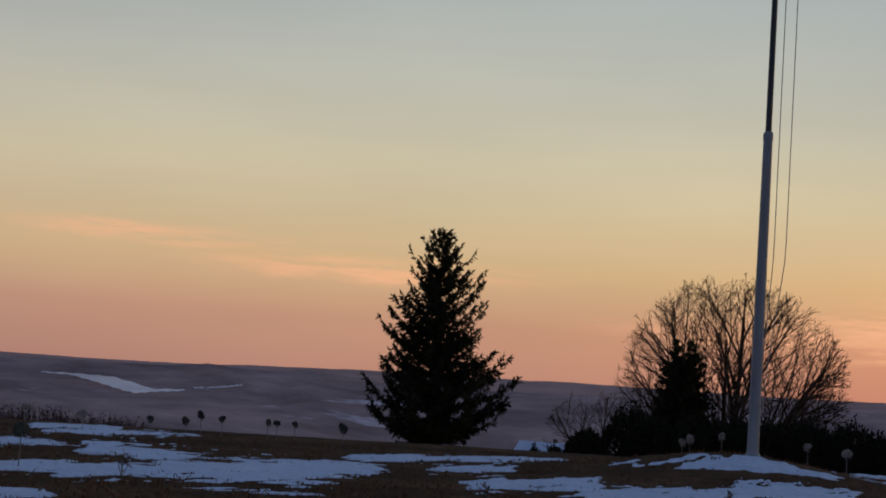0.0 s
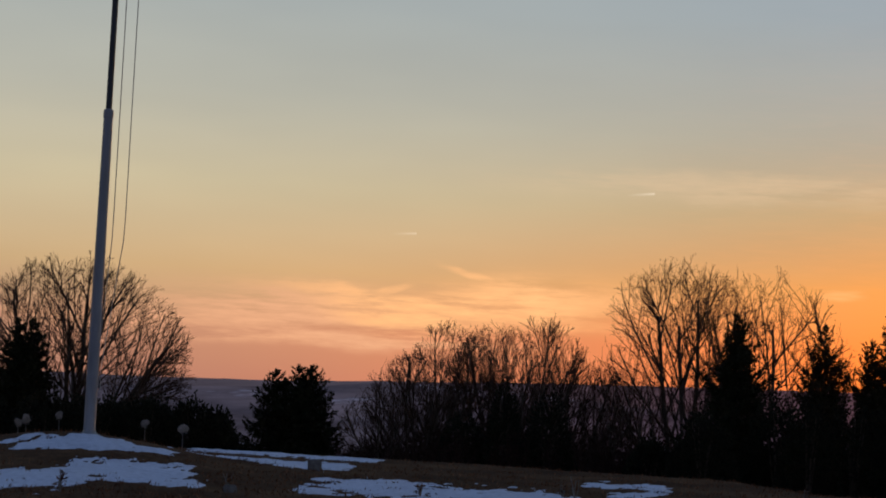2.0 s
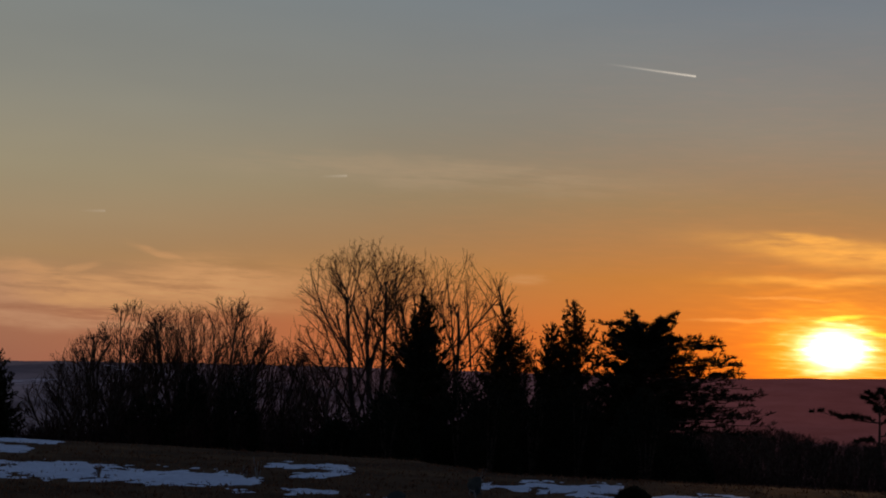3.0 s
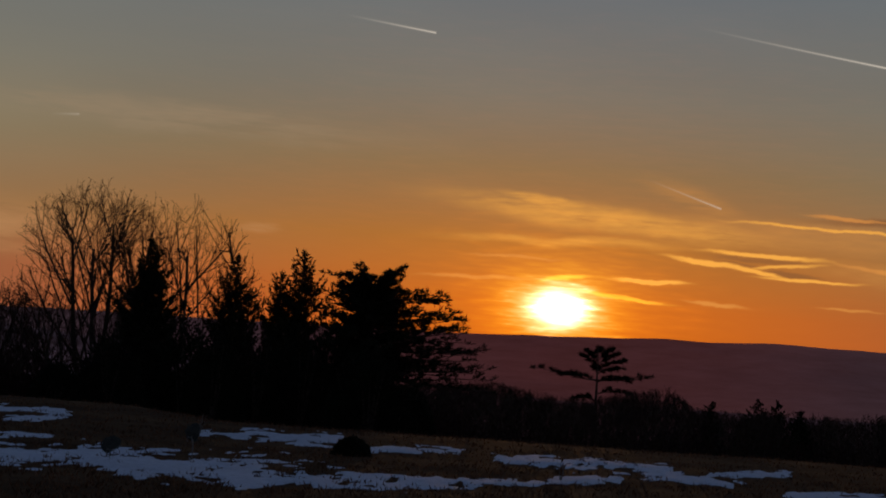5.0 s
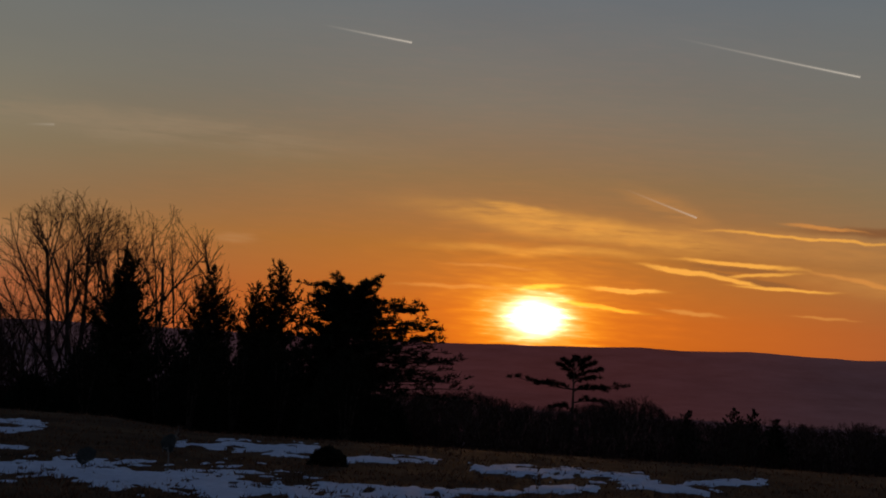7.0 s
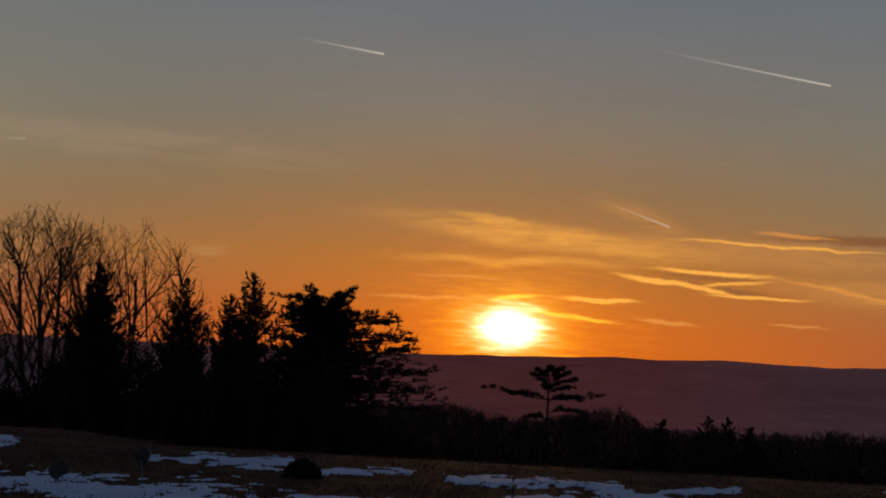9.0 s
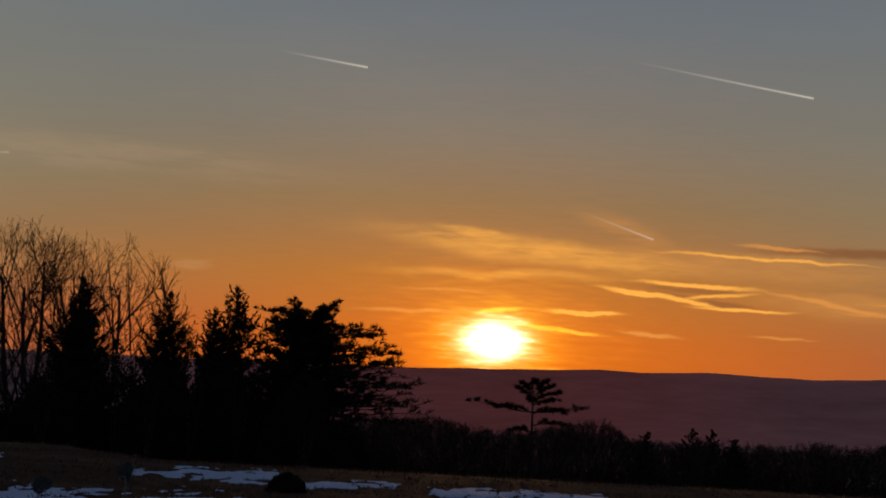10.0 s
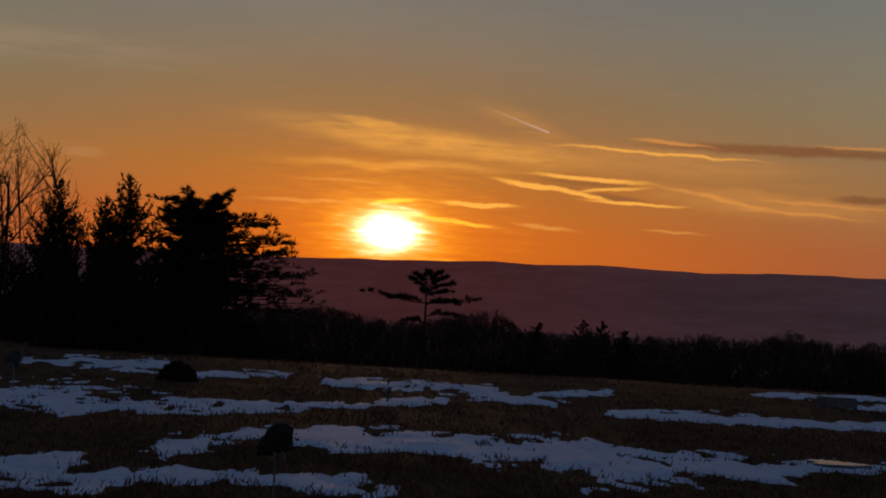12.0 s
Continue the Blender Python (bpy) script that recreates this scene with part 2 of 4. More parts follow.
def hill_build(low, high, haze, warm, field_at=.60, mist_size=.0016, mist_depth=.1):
    """Wooded hills kilometres away; haze painted on as emission, redder towards the low sun."""
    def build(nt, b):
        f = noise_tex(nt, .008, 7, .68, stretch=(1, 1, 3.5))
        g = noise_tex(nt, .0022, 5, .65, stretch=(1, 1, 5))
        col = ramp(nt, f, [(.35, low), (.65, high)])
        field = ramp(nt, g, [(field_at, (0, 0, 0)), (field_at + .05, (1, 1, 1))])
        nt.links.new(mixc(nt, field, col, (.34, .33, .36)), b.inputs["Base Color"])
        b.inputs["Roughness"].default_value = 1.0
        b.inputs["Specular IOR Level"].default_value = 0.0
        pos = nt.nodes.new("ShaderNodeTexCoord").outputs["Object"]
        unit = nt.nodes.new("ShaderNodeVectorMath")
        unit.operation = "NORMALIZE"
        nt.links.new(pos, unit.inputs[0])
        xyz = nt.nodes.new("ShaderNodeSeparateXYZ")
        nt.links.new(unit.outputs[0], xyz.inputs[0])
        haze_tint = ramp(nt, xyz.outputs[1], [(.90, haze), (.985, tuple(.5 * (p + q) for p, q in zip(haze, warm))), (1.0, warm)])
        # patchy mist, put into the emission as brighter and darker blotches
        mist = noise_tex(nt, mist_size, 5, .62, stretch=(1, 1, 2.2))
        glow = mixc(nt, 1.0, haze_tint, ramp(nt, mist, [(.36, (1 - mist_depth,) * 3), (.68, (1 + mist_depth * 1.6,) * 3)]), "MULTIPLY")
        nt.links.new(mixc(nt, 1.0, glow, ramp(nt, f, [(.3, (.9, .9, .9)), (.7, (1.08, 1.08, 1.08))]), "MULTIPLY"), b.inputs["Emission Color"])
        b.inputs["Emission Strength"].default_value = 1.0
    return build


# all three glow: the haze before them is put into their emission
HILL_FAR = material("far_wooded_hills_haze_glow", hill_build((.03, .026, .030), (.06, .052, .058), (.052, .043, .056), (.105, .029, .027), .74))
HILL_MID = material("mid_wooded_hills_haze_glow", hill_build((.025, .022, .026), (.08, .07, .08), (.036, .031, .043), (.070, .026, .030), .57, .0045, .36))
PISTE = material("ski_slope_snow_haze_glow", hill_build((.32, .32, .34), (.62, .62, .64), (.045, .040, .044), (.045, .040, .044), .9, .006, .5))


# ---- mesh helpers ----
class Soup:
    """Vertices and faces gathered for one mesh."""

    def __init__(self):
        self.v, self.f = [], []

    def tube(self, points, radii, sides=5, cap=True):
        base = len(self.v)
        n = len(points)
        for i, p in enumerate(points):
            d = (points[min(i + 1, n - 1)] - points[max(i - 1, 0)]).normalized()
            a = d.orthogonal().normalized() if abs(d.z) < .95 else Vector((1, 0, 0)).cross(d).normalized()
            b = d.cross(a)
            for k in range(sides):
                w = 2 * math.pi * k / sides
                self.v.append(p + (a * math.cos(w) + b * math.sin(w)) * radii[i])
        for i in range(n - 1):
            for k in range(sides):
                q, r = base + i * sides + k, base + i * sides + (k + 1) % sides
                self.f.append((q, r, r + sides, q + sides))
        if cap:
            self.f.append(tuple(base + k for k in reversed(range(sides))))
            self.f.append(tuple(base + (n - 1) * sides + k for k in range(sides)))

    def blade(self, p, tip, wide):
        """A slim pointed leaf with a fold, four triangles."""
        d = tip - p
        s = d.cross(Vector((random.uniform(-1, 1), random.uniform(-1, 1), random.uniform(-1, 1))))
        s = s.normalized() * wide if s.length > 1e-6 else Vector((wide, 0, 0))
        u = s.cross(d).normalized() * wide * .5
        i, m = len(self.v), p + d * .45
        self.v += [p, m + s, tip, m - s, m + u]
        self.f += [(i, i + 1, i + 4), (i + 1, i + 2, i + 4), (i + 2, i + 3, i + 4), (i + 3, i, i + 4)]

    def mesh(self, name):
        me = bpy.data.meshes.new(name)
        me.from_pydata([tuple(p) for p in self.v], [], self.f)
        me.update()
        return me


def part(name, soup, mat, parent=None, label="", smooth=False):
    me = soup.mesh(name) if isinstance(soup, Soup) else soup
    if isinstance(me, bmesh.types.BMesh):
        bm, me = me, bpy.data.meshes.new(name)
        bm.to_mesh(me)
        bm.free()
    me.materials.append(mat)
    if smooth:
        me.polygons.foreach_set("use_smooth", [True] * len(me.polygons))
    ob = new(name, me)
    ob.parent = parent
    return tagged(ob, label) if label else ob


def polar(az, d, z=0.0):
    a = radians(az)
    return Vector((d * math.sin(a), d * math.cos(a), z))


def smooth_noise(x, y, seed):
    """Value noise on arrays."""
    xi, yi = np.floor(x).astype(np.int64), np.floor(y).astype(np.int64)
    fx, fy = x - xi, y - yi
    fx, fy = fx * fx * (3 - 2 * fx), fy * fy * (3 - 2 * fy)

    def h(i, j):
        n = (i * 374761393 + j * 668265263 + seed * 144665) & 0x7FFFFFFF
        n = ((n ^ (n >> 13)) * 1274126177) & 0x7FFFFFFF
        return ((n ^ (n >> 16)) & 0xFFFF) / 65535.0 * 2 - 1
    return (h(xi, yi) * (1 - fx) + h(xi + 1, yi) * fx) * (1 - fy) + (h(xi, yi + 1) * (1 - fx) + h(xi + 1, yi + 1) * fx) * fy


def layered(x, y, seed, octaves=4):
    return sum(smooth_noise(x * 2 ** k, y * 2 ** k, seed + k) * .5 ** k for k in range(octaves)) / 1.6


# ---- the lie of the land ----
EYE_Z = 1.6
CREST_AZ = (-180, -60, -48, -40, -25, -14, -11, 5, 17, 40, 180)
CREST_EL = (2.1, 2.05, 2.1, 2.05, 2.2, 2.45, 2.8, 2.75, 2.6, 2.4, 2.1)
MOUND = polar(-35.6, 33.5)


def crest(az):
    return EYE_Z / np.tan(np.radians(np.interp(az, CREST_AZ, CREST_EL)))


def land(x, y):
    """Height of the field: level to its crest, then falling into the valley; a low mound under the flagpole."""
    d, az = np.hypot(x, y), np.degrees(np.arctan2(x, y))
    s = np.maximum(0, d - crest(az))
    fall = -0.068 * s * s / (s + 6) - 0.00006 * s * s
    z = np.maximum(fall, -118.0)
    across, along = (x - MOUND.x) * math.cos(radians(35.6)) + (y - MOUND.y) * math.sin(radians(35.6)), d - 33.5
    z = z + 0.35 * np.exp(-(across / 2.3) ** 2 - (along / 2.2) ** 2) + 0.30 * np.exp(-(across / 4.5) ** 2 - (along / 7) ** 2)
    rough = np.exp(-(d / 90) ** 2)
    return z + rough * (0.05 * layered(x * .22, y * .22, 3, 3) + 0.018 * layered(x * 1.6, y * 1.6, 9, 3)) - rough * 0.02


def height(p):
    return float(land(np.array([p.x]), np.array([p.y]))[0])


def sheet(name, az, d, z, mat):
    """A mesh over rings of bearings (degrees) and distances."""
    a, r = np.meshgrid(np.radians(az), d)
    v = np.stack([r * np.sin(a), r * np.cos(a), z], -1).reshape(-1, 3)
    n, m = len(az), len(d)
    i, j = np.meshgrid(np.arange(n - 1), np.arange(m - 1))
    q = (j * n + i).ravel()
    f = np.stack([q, q + 1, q + n + 1, q + n], 1)
    me = bpy.data.meshes.new(name)
    me.from_pydata(v.tolist(), [], f.tolist())
    me.update()
    me.polygons.foreach_set("use_smooth", [True] * len(me.polygons))
    me.materials.append(mat)
    return new(name, me)


g_az = np.unique(np.concatenate([np.arange(-180, -66, 3.0), np.arange(-66, 26, .25), np.arange(26, 180, 3.0), [180.0]]))
g_d = np.unique(np.concatenate([[0.02, 1, 3, 6], np.geomspace(9, 60, 150), np.geomspace(60, 400, 50), np.geomspace(400, 4900, 30)]))
ga, gr = np.meshgrid(np.radians(g_az), g_d)
tagged(sheet("ground", g_az, g_d, land(gr * np.sin(ga), gr * np.cos(ga)), GROUND), "dull brown winter turf on a hilltop field", "ground", kind="structure")

# ---- old snow lying in patches ----
# streaks of snow: bearing and dip below the eye's level of both ends, half thickness at both ends, degrees
BEFORE_SPRUCE = [
    (-56.1, 2.74, -53.9, 2.94, .21, .25), (-57.1, 3.54, -53.3, 3.34, .15, .23), (-53.9, 3.19, -50.5, 3.41, .38, .38), (-51.1, 3.09, -47.4, 3.0, .35, .12),
    (-59.3, 2.69, -57.5, 2.67, .12, .08), (-59.2, 3.43, -57.3, 3.37, .15, .12), (-58.3, 2.17, -55.8, 2.11, .06, .06), (-57.8, 2.34, -53.2, 2.21, .05, .06),
    (-62, 4.2, -57.8, 4.28, .2, .1), (-47.6, 2.64, -41.3, 2.43, .1, .08), (-45.0, 2.95, -42.8, 2.91, .09, .09), (-43.7, 3.31, -40.1, 3.2, .12, .13)]
BEFORE_POLE = [
    (-40.1, 3.45, -35.1, 3.34, .18, .18), (-35.1, 3.19, -31.9, 3.19, .13, .1), (-32.6, 2.52, -26.8, 2.58, .1, .15), (-31.3, 2.09, -25.5, 2.21, .08, .05),
    (-34.1, 3.25, -31.3, 3.41, .15, .15), (-26.8, 3.13, -24.2, 3.22, .2, .2), (-23.8, 3.28, -19.4, 3.29, .18, .18), (-18.3, 2.7, -16.2, 2.66, .07, .07), (-27.8, 3.36, -27.1, 3.37, .07, .07)]
BEFORE_TREES = [
    (-17.8, 4.14, -14.0, 3.99, .27, .27), (-14.0, 4.15, -10.0, 4.08, .33, .42), (-10.3, 4.25, -6.6, 4.27, .44, .33), (-6.6, 4.27, -4.2, 4.2, .25, .17), (-4.2, 4.1, -.5, 3.87, .12, .07),
    (-11.8, 3.05, -10.1, 3.05, .06, .06), (-9.9, 2.96, -7.3, 3.0, .08, .12), (-6.0, 3.22, -3.2, 3.06, .1, .08), (-17.6, 3.52, -16.5, 3.44, .12, .07), (-17.7, 3.01, -15.9, 2.89, .04, .04)]
BEFORE_SUN = [
    (-1.7, 3.22, 0, 3.16, .07, .12), (0, 3.2, 3.3, 3.12, .13, .19), (3.3, 3.31, 5.9, 3.37, .12, .07), (5.3, 3.19, 7.7, 2.95, .05, .05), (.2, 3.69, 2.2, 3.57, .06, .06),
    (8.1, 3.61, 10.8, 3.56, .1, .12), (10.8, 3.6, 16.5, 3.45, .09, .07), (12.7, 2.69, 16.6, 2.54, .05, .05), (15.3, 2.87, 18, 2.82, .08, .08)]
UNDERFOOT = [
    (-6.6, 5.55, -3.3, 4.95, .25, .23), (-2.4, 5.07, 2.6, 4.96, .25, .27), (2.6, 5.05, 8.1, 5.03, .29, .38), (8.1, 5.3, 13.5, 4.94, .42, .23), (14.1, 4.8, 18, 4.67, .13, .15),
    (-11.8, 6.29, -10.1, 6.13, .23, .23), (-10.7, 6.76, -8.2, 6.58, .19, .19), (-11.9, 6.95, -8.9, 7.0, .13, .13), (-6.8, 6.43, -4.3, 6.4, .19, .19), (-4.1, 6.48, -.7, 6.26, .13, .13), (-2.1, 6.59, .5, 6.59, .13, .13)]
PATCHES = BEFORE_SPRUCE + BEFORE_POLE + BEFORE_TREES + BEFORE_SUN + UNDERFOOT
s_az = np.arange(-64, 22.01, .085)
s_dip = np.concatenate([np.arange(9.0, 4.0, -.04), np.arange(4.0, 1.95, -.022)])
s_d = EYE_Z / np.tan(np.radians(s_dip))
sa, sr = np.meshgrid(s_az, s_d)
sdip = np.broadcast_to(s_dip[:, None], sa.shape)
sx, sy = sr * np.sin(np.radians(sa)), sr * np.cos(np.radians(sa))
cover = np.full(sa.shape, -2.0)
for a0, e0, a1, e1, h0, h1 in PATCHES:
    k = np.clip(((sa - a0) * (a1 - a0) + (sdip - e0) * (e1 - e0)) / ((a1 - a0) ** 2 + (e1 - e0) ** 2), 0, 1)
    off = ((sa - a0 - k * (a1 - a0)) / 3.0) ** 2 + (sdip - e0 - k * (e1 - e0)) ** 2
    cover = np.maximum(cover, 1.0 - np.sqrt(off) / (.03 + .92 * (h0 + k * (h1 - h0))))
on_mound = 1.0 - ((sa + 36.2) / 3.4) ** 2 - ((sr - 32.1) / .75) ** 2
cover = np.maximum(cover, on_mound)
cover = np.clip(cover, -1.7, .8) + .75 * layered(sx * .5, sy * .33, 21, 5) + .8 * layered(sx * 2.6, sy * 1.3, 33, 4) + 1.0 * layered(sx * 6, sy * 2.2, 51, 4) - .07
depth = np.where(cover > 0, np.minimum(.008 + .02 * cover, .03), .09 * np.clip(cover, -1, 0))
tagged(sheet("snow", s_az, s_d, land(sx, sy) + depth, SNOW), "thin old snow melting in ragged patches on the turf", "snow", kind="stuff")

# ---- hills across the valley ----
def hills(name, d_ridge, prof_az, prof_el, mat, label, deep, seed, rough):
    az = np.linspace(-180, 180, 1030)
    t = np.linspace(0, 1, 26)
    el = np.interp(az, prof_az, prof_el) + rough * layered(az * .9, az * 0 + .5, seed, 5)
    zr = EYE_Z + d_ridge * np.tan(np.radians(el))
    d = d_ridge - deep * (1 - t)
    z = -125 + (zr[None, :] + 125) * (t[:, None] ** 1.25)
    a2, d2_ = np.meshgrid(np.radians(az), d)
    z = z + 16 * (t * (1 - t) * 4)[:, None] * layered(d2_ * np.sin(a2) * .003, d2_ * np.cos(a2) * .003, seed + 4, 4)
    back = np.full((1, len(az)), -130.0)
    return tagged(sheet(name, az, np.concatenate([d, [d_ridge + 150]]), np.concatenate([z, back]), mat), label, "hills", kind="structure")


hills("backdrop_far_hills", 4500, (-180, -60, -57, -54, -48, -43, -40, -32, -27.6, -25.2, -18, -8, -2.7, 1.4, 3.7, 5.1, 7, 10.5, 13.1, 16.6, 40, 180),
      (.1, .12, .09, .12, .27, .27, .30, .25, .34, .45, .62, .72, .82, .99, 1.1, 1.08, 1.17, 1.12, 1.26, 1.29, .9, .1), HILL_FAR, "distant wooded ridge with evening haze painted on as a glow", 1400, 5, .03)
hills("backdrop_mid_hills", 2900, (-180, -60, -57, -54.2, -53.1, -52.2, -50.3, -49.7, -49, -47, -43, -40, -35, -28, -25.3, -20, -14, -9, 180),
      (-.1, .0, .0, .02, .17, .08, .06, .21, .1, -.12, -.16, -.06, -.1, .12, .40, .2, -.3, -1.2, -1.2), HILL_MID, "nearer wooded hillside across the valley with haze painted on as a glow", 1300, 11, .03)


# ---- flagpole ----
def lathe(profile, sides=24):
    s = Soup()
    for r, z in profile:
        for k in range(sides):
            w = 2 * math.pi * k / sides
            s.v.append(Vector((r * math.cos(w), r * math.sin(w), z)))
    for i in range(len(profile) - 1):
        for k in range(sides):
            q, r = i * sides + k, i * sides + (k + 1) % sides
            s.f.append((q, r, r + sides, q + sides))
    s.f.append(tuple(reversed(range(sides))))
    s.f.append(tuple((len(profile) - 1) * sides + k for k in range(sides)))
    return s


def flagpole(at):
    root = tagged(new("flagpole"), "tall stepped metal flagpole with halyard ropes on a snowy mound", "flagpole")
    root.location = at
    part("lower_tube", lathe([(.112, -.4), (.112, 0), (.103, 2.5), (.088, 5.95), (.088, 6.02)]), PAINT, root, smooth=False)
    part("upper_tube", lathe([(.060, 6.0), (.058, 8), (.046, 12.0), (.02, 12.2)]), DARK_TUBE, root, "dark upper tube")
    part("collar", lathe([(.088, 5.98), (.096, 6.0), (.096, 6.1), (.088, 6.14), (.061, 6.16)]), PAINT, root, "collar where the tubes join")
    part("base_flange", lathe([(.20, -.05), (.20, .015), (.15, .03), (.115, .09)]), STEEL, root)
    s = Soup()
    s.tube([Vector((0.10, 0, .95)), Vector((.19, 0, .95))], [.012, .012], 6)
    s.tube([Vector((.18, 0, .83)), Vector((.185, 0, .95)), Vector((.18, 0, 1.07))], [.01, .014, .01], 6)
    part("cleat", s, STEEL, root)
    for dx, dy, sag in ((.21, .02, .03), (.43, .05, .22)):
        s = Soup()
        side = polar(90 - 34.8, 1)
        pts = []
        for i in range(25):
            k = i / 24
            pts.append(side * (dx * min(1, .25 + k * 2.9) * (1 - .75 * max(0, k - .8) / .2)) + Vector((0, 0, .95 + k * 10.9)))
        s.tube(pts, [.009] * 25, 5)
        part("halyard", s, ROPE, root, "thin slack rope")
    s = Soup()
    s.tube([Vector((0, 0, 12.15)), Vector((.12, .05, 12.2)), Vector((.2, .08, 12.12))], [.03, .03, .03], 6)
    part("truck", s, STEEL, root)


POLE_AT = polar(-34.85, 33.0)
POLE_AT.z = height(POLE_AT) - .02
flagpole(POLE_AT)


# ---- trees ----
def rnd(a, b):
    return random.uniform(a, b)


def conifer(at, tall, wide, label, mat=NEEDLE, seed=1, whorls=30, per=8, droop=.2, lift=.6, start=.03, power=.6, ragged=.25, twigs=9, bushy=.7, blade=.055, tops=((0, 0, 1.0),), category="spruce", hang=.4, spray=1.0):
    """Trunk, then whorls of limbs that carry sprays of twigs; the lower limbs sag, the upper ones rise."""
    random.seed(seed)
    root = tagged(new("conifer_tree"), label, category)
    root.location = at
    trunk, crown = Soup(), Soup()
    for ox, oy, share in tops:
        h = tall * share
        trunk.tube([Vector((ox, oy, h * k)) + Vector((rnd(-.02, .02), rnd(-.02, .02), 0)) for k in (0, .25, .5, .75, .99)], [tall * .02, tall * .016, tall * .011, tall * .006, .01], 7)
        bulge = [rnd(.82, 1.12) for _ in range(9)]
        for i in range(whorls):
            t = start + (.985 - start) * (i / whorls) ** .95
            for j in range(per if t < .8 else per - 2):
                w = 2.4 * i + 2 * math.pi * j / per + rnd(-.4, .4)
                length = wide * share * min((1 - t) ** power, (1 - t) * 2.2) * rnd(1 - ragged, 1 + ragged * .6) * bulge[int(t * 8 + w) % 9]
                if rnd(0, 1) < .15:
                    length *= .6
                rise = -droop * (1 - t) + lift * t ** 1.3 + rnd(-.4, .4) * bushy
                p = Vector((ox, oy, h * t + rnd(-.12, .12)))
                length = max(.14, min(length, (h * 1.0 - p.z) / max(.1, rise + .22) * .95)) if rise > 0 else max(.14, length)
                out = Vector((math.cos(w), math.sin(w), 0))
                n = max(3, int(3 + length * 2.4))
                pts = [p]
                for k in range(1, n + 1):
                    s = k / n
                    pts.append(p + out * length * s + Vector((rnd(-.05, .05), rnd(-.05, .05), length * (rise * s + .32 * s * s * s + rnd(-.03, .03)))))
                crown.tube(pts, [max(.008, .03 * (length / 2) * (1 - k / (n + 1))) for k in range(n + 1)], 3, False)
                side = out.cross(Vector((0, 0, 1)))
                d = out
                spines = [pts]
                for k in range(1, n):
                    for sgn in (-1, 1):
                        if length < .5 or rnd(0, 1) > bushy:
                            continue
                        d = (pts[k + 1] - pts[k]).normalized()
                        go = (d * rnd(.4, 1.1) + side * sgn * rnd(.5, 1.0) + Vector((0, 0, rnd(-.5, .35)))).normalized() * length * rnd(.2, .45) * (1.2 - k / n)
                        q = pts[k]
                        spines.append([q, q + go * .5 + Vector((0, 0, rnd(-.05, .03))), q + go + Vector((0, 0, rnd(-.08, .1)))])
                for sp in spines:
                    m = len(sp) - 1
                    if sp is not pts:
                        crown.tube(sp, [.01, .008, .005], 3, False)
                    for k in range(1, m + 1):
                        a, b = sp[k - 1], sp[k]
                        d = (b - a).normalized()
                        for _ in range(int((twigs if sp is pts else twigs // 2) * (1.15 - .6 * t))):
                            q = a.lerp(b, rnd(0, 1))
                            reach = spray * rnd(.12, .32) * min(1.25, .5 + length * .35)
                            go = d * rnd(.0, 1.0) + side * rnd(-1, 1) + Vector((0, 0, rnd(-hang - .4, .5)))
                            crown.blade(q, q + go.normalized() * reach, blade * rnd(.6, 1.2))
                    for _ in range(3):
                        crown.blade(sp[-1] - d * .08, sp[-1] + (d + Vector((rnd(-.6, .6), rnd(-.6, .6), rnd(-.3, .5)))).normalized() * rnd(.06, .2), blade * .6)
        for _ in range(10):
            crown.blade(Vector((ox, oy, h * rnd(.94, .98))), Vector((ox + rnd(-.12, .12), oy + rnd(-.12, .12), h * rnd(.98, 1.01))), blade * .6)
    part("trunk", trunk, BARK, root)
    part("crown", crown, mat, root)
    return root


def limb(wood, fine, p, d, length, radius, level, kids, spread, up, kink, hull):
    """One limb, curving upwards, and the limbs that spring from its sides; it ends at the crown's hull."""
    last = len(kids)
    n = (8, 6, 5, 3, 2)[min(level, 4)]
    pts, radii, ways = [p], [radius], [d]
    wide, waist, dome, edge = hull
    edge = edge * rnd(*((.74, 1.0), (.82, 1.04), (.86, 1.1))[min(level, 2)])
    for k in range(n):
        d = (d + Vector((rnd(-kink, kink), rnd(-kink, kink), rnd(-kink, kink) + up))).normalized()
        q = pts[-1] + d * length / n
        if (q.x / wide) ** 2 + (q.y / wide) ** 2 + ((q.z - waist) / (dome if q.z > waist else waist + 1.5)) ** 2 > edge and k > 0:
            break
        pts.append(q)
        ways.append(d)
        radii.append(max(.006, radius * (1 - .72 * (k + 1) / n)))
    n = len(pts) - 1
    (wood if level < 2 else fine).tube(pts, radii, 6 if level < 2 else 4 if level < 3 else 3, False)
    if level >= last:
        return
    roll = rnd(0, 6.283)
    count = kids[level]
    for i in range(count):
        s = (.22 if level == 0 else .15) + (.78 if level == 0 else .85) * (i + rnd(.2, .8)) / count
        k = min(n - 1, int(s * n))
        q = pts[k].lerp(pts[k + 1], min(1.0, s * n - k))
        roll += 2.4 + rnd(-.5, .5)
        side = ways[k].orthogonal().normalized()
        side.rotate(Matrix.Rotation(roll, 3, ways[k]))
        a = spread * rnd(.65, 1.25)
        way = (ways[k] * math.cos(a) + side * math.sin(a)).normalized()
        limb(wood, fine, q, way, length * rnd(.44, .66) * (1.15 - .48 * s), max(.009, radii[k] * rnd(.5, .66)), level + 1, kids, spread, up, kink, hull)


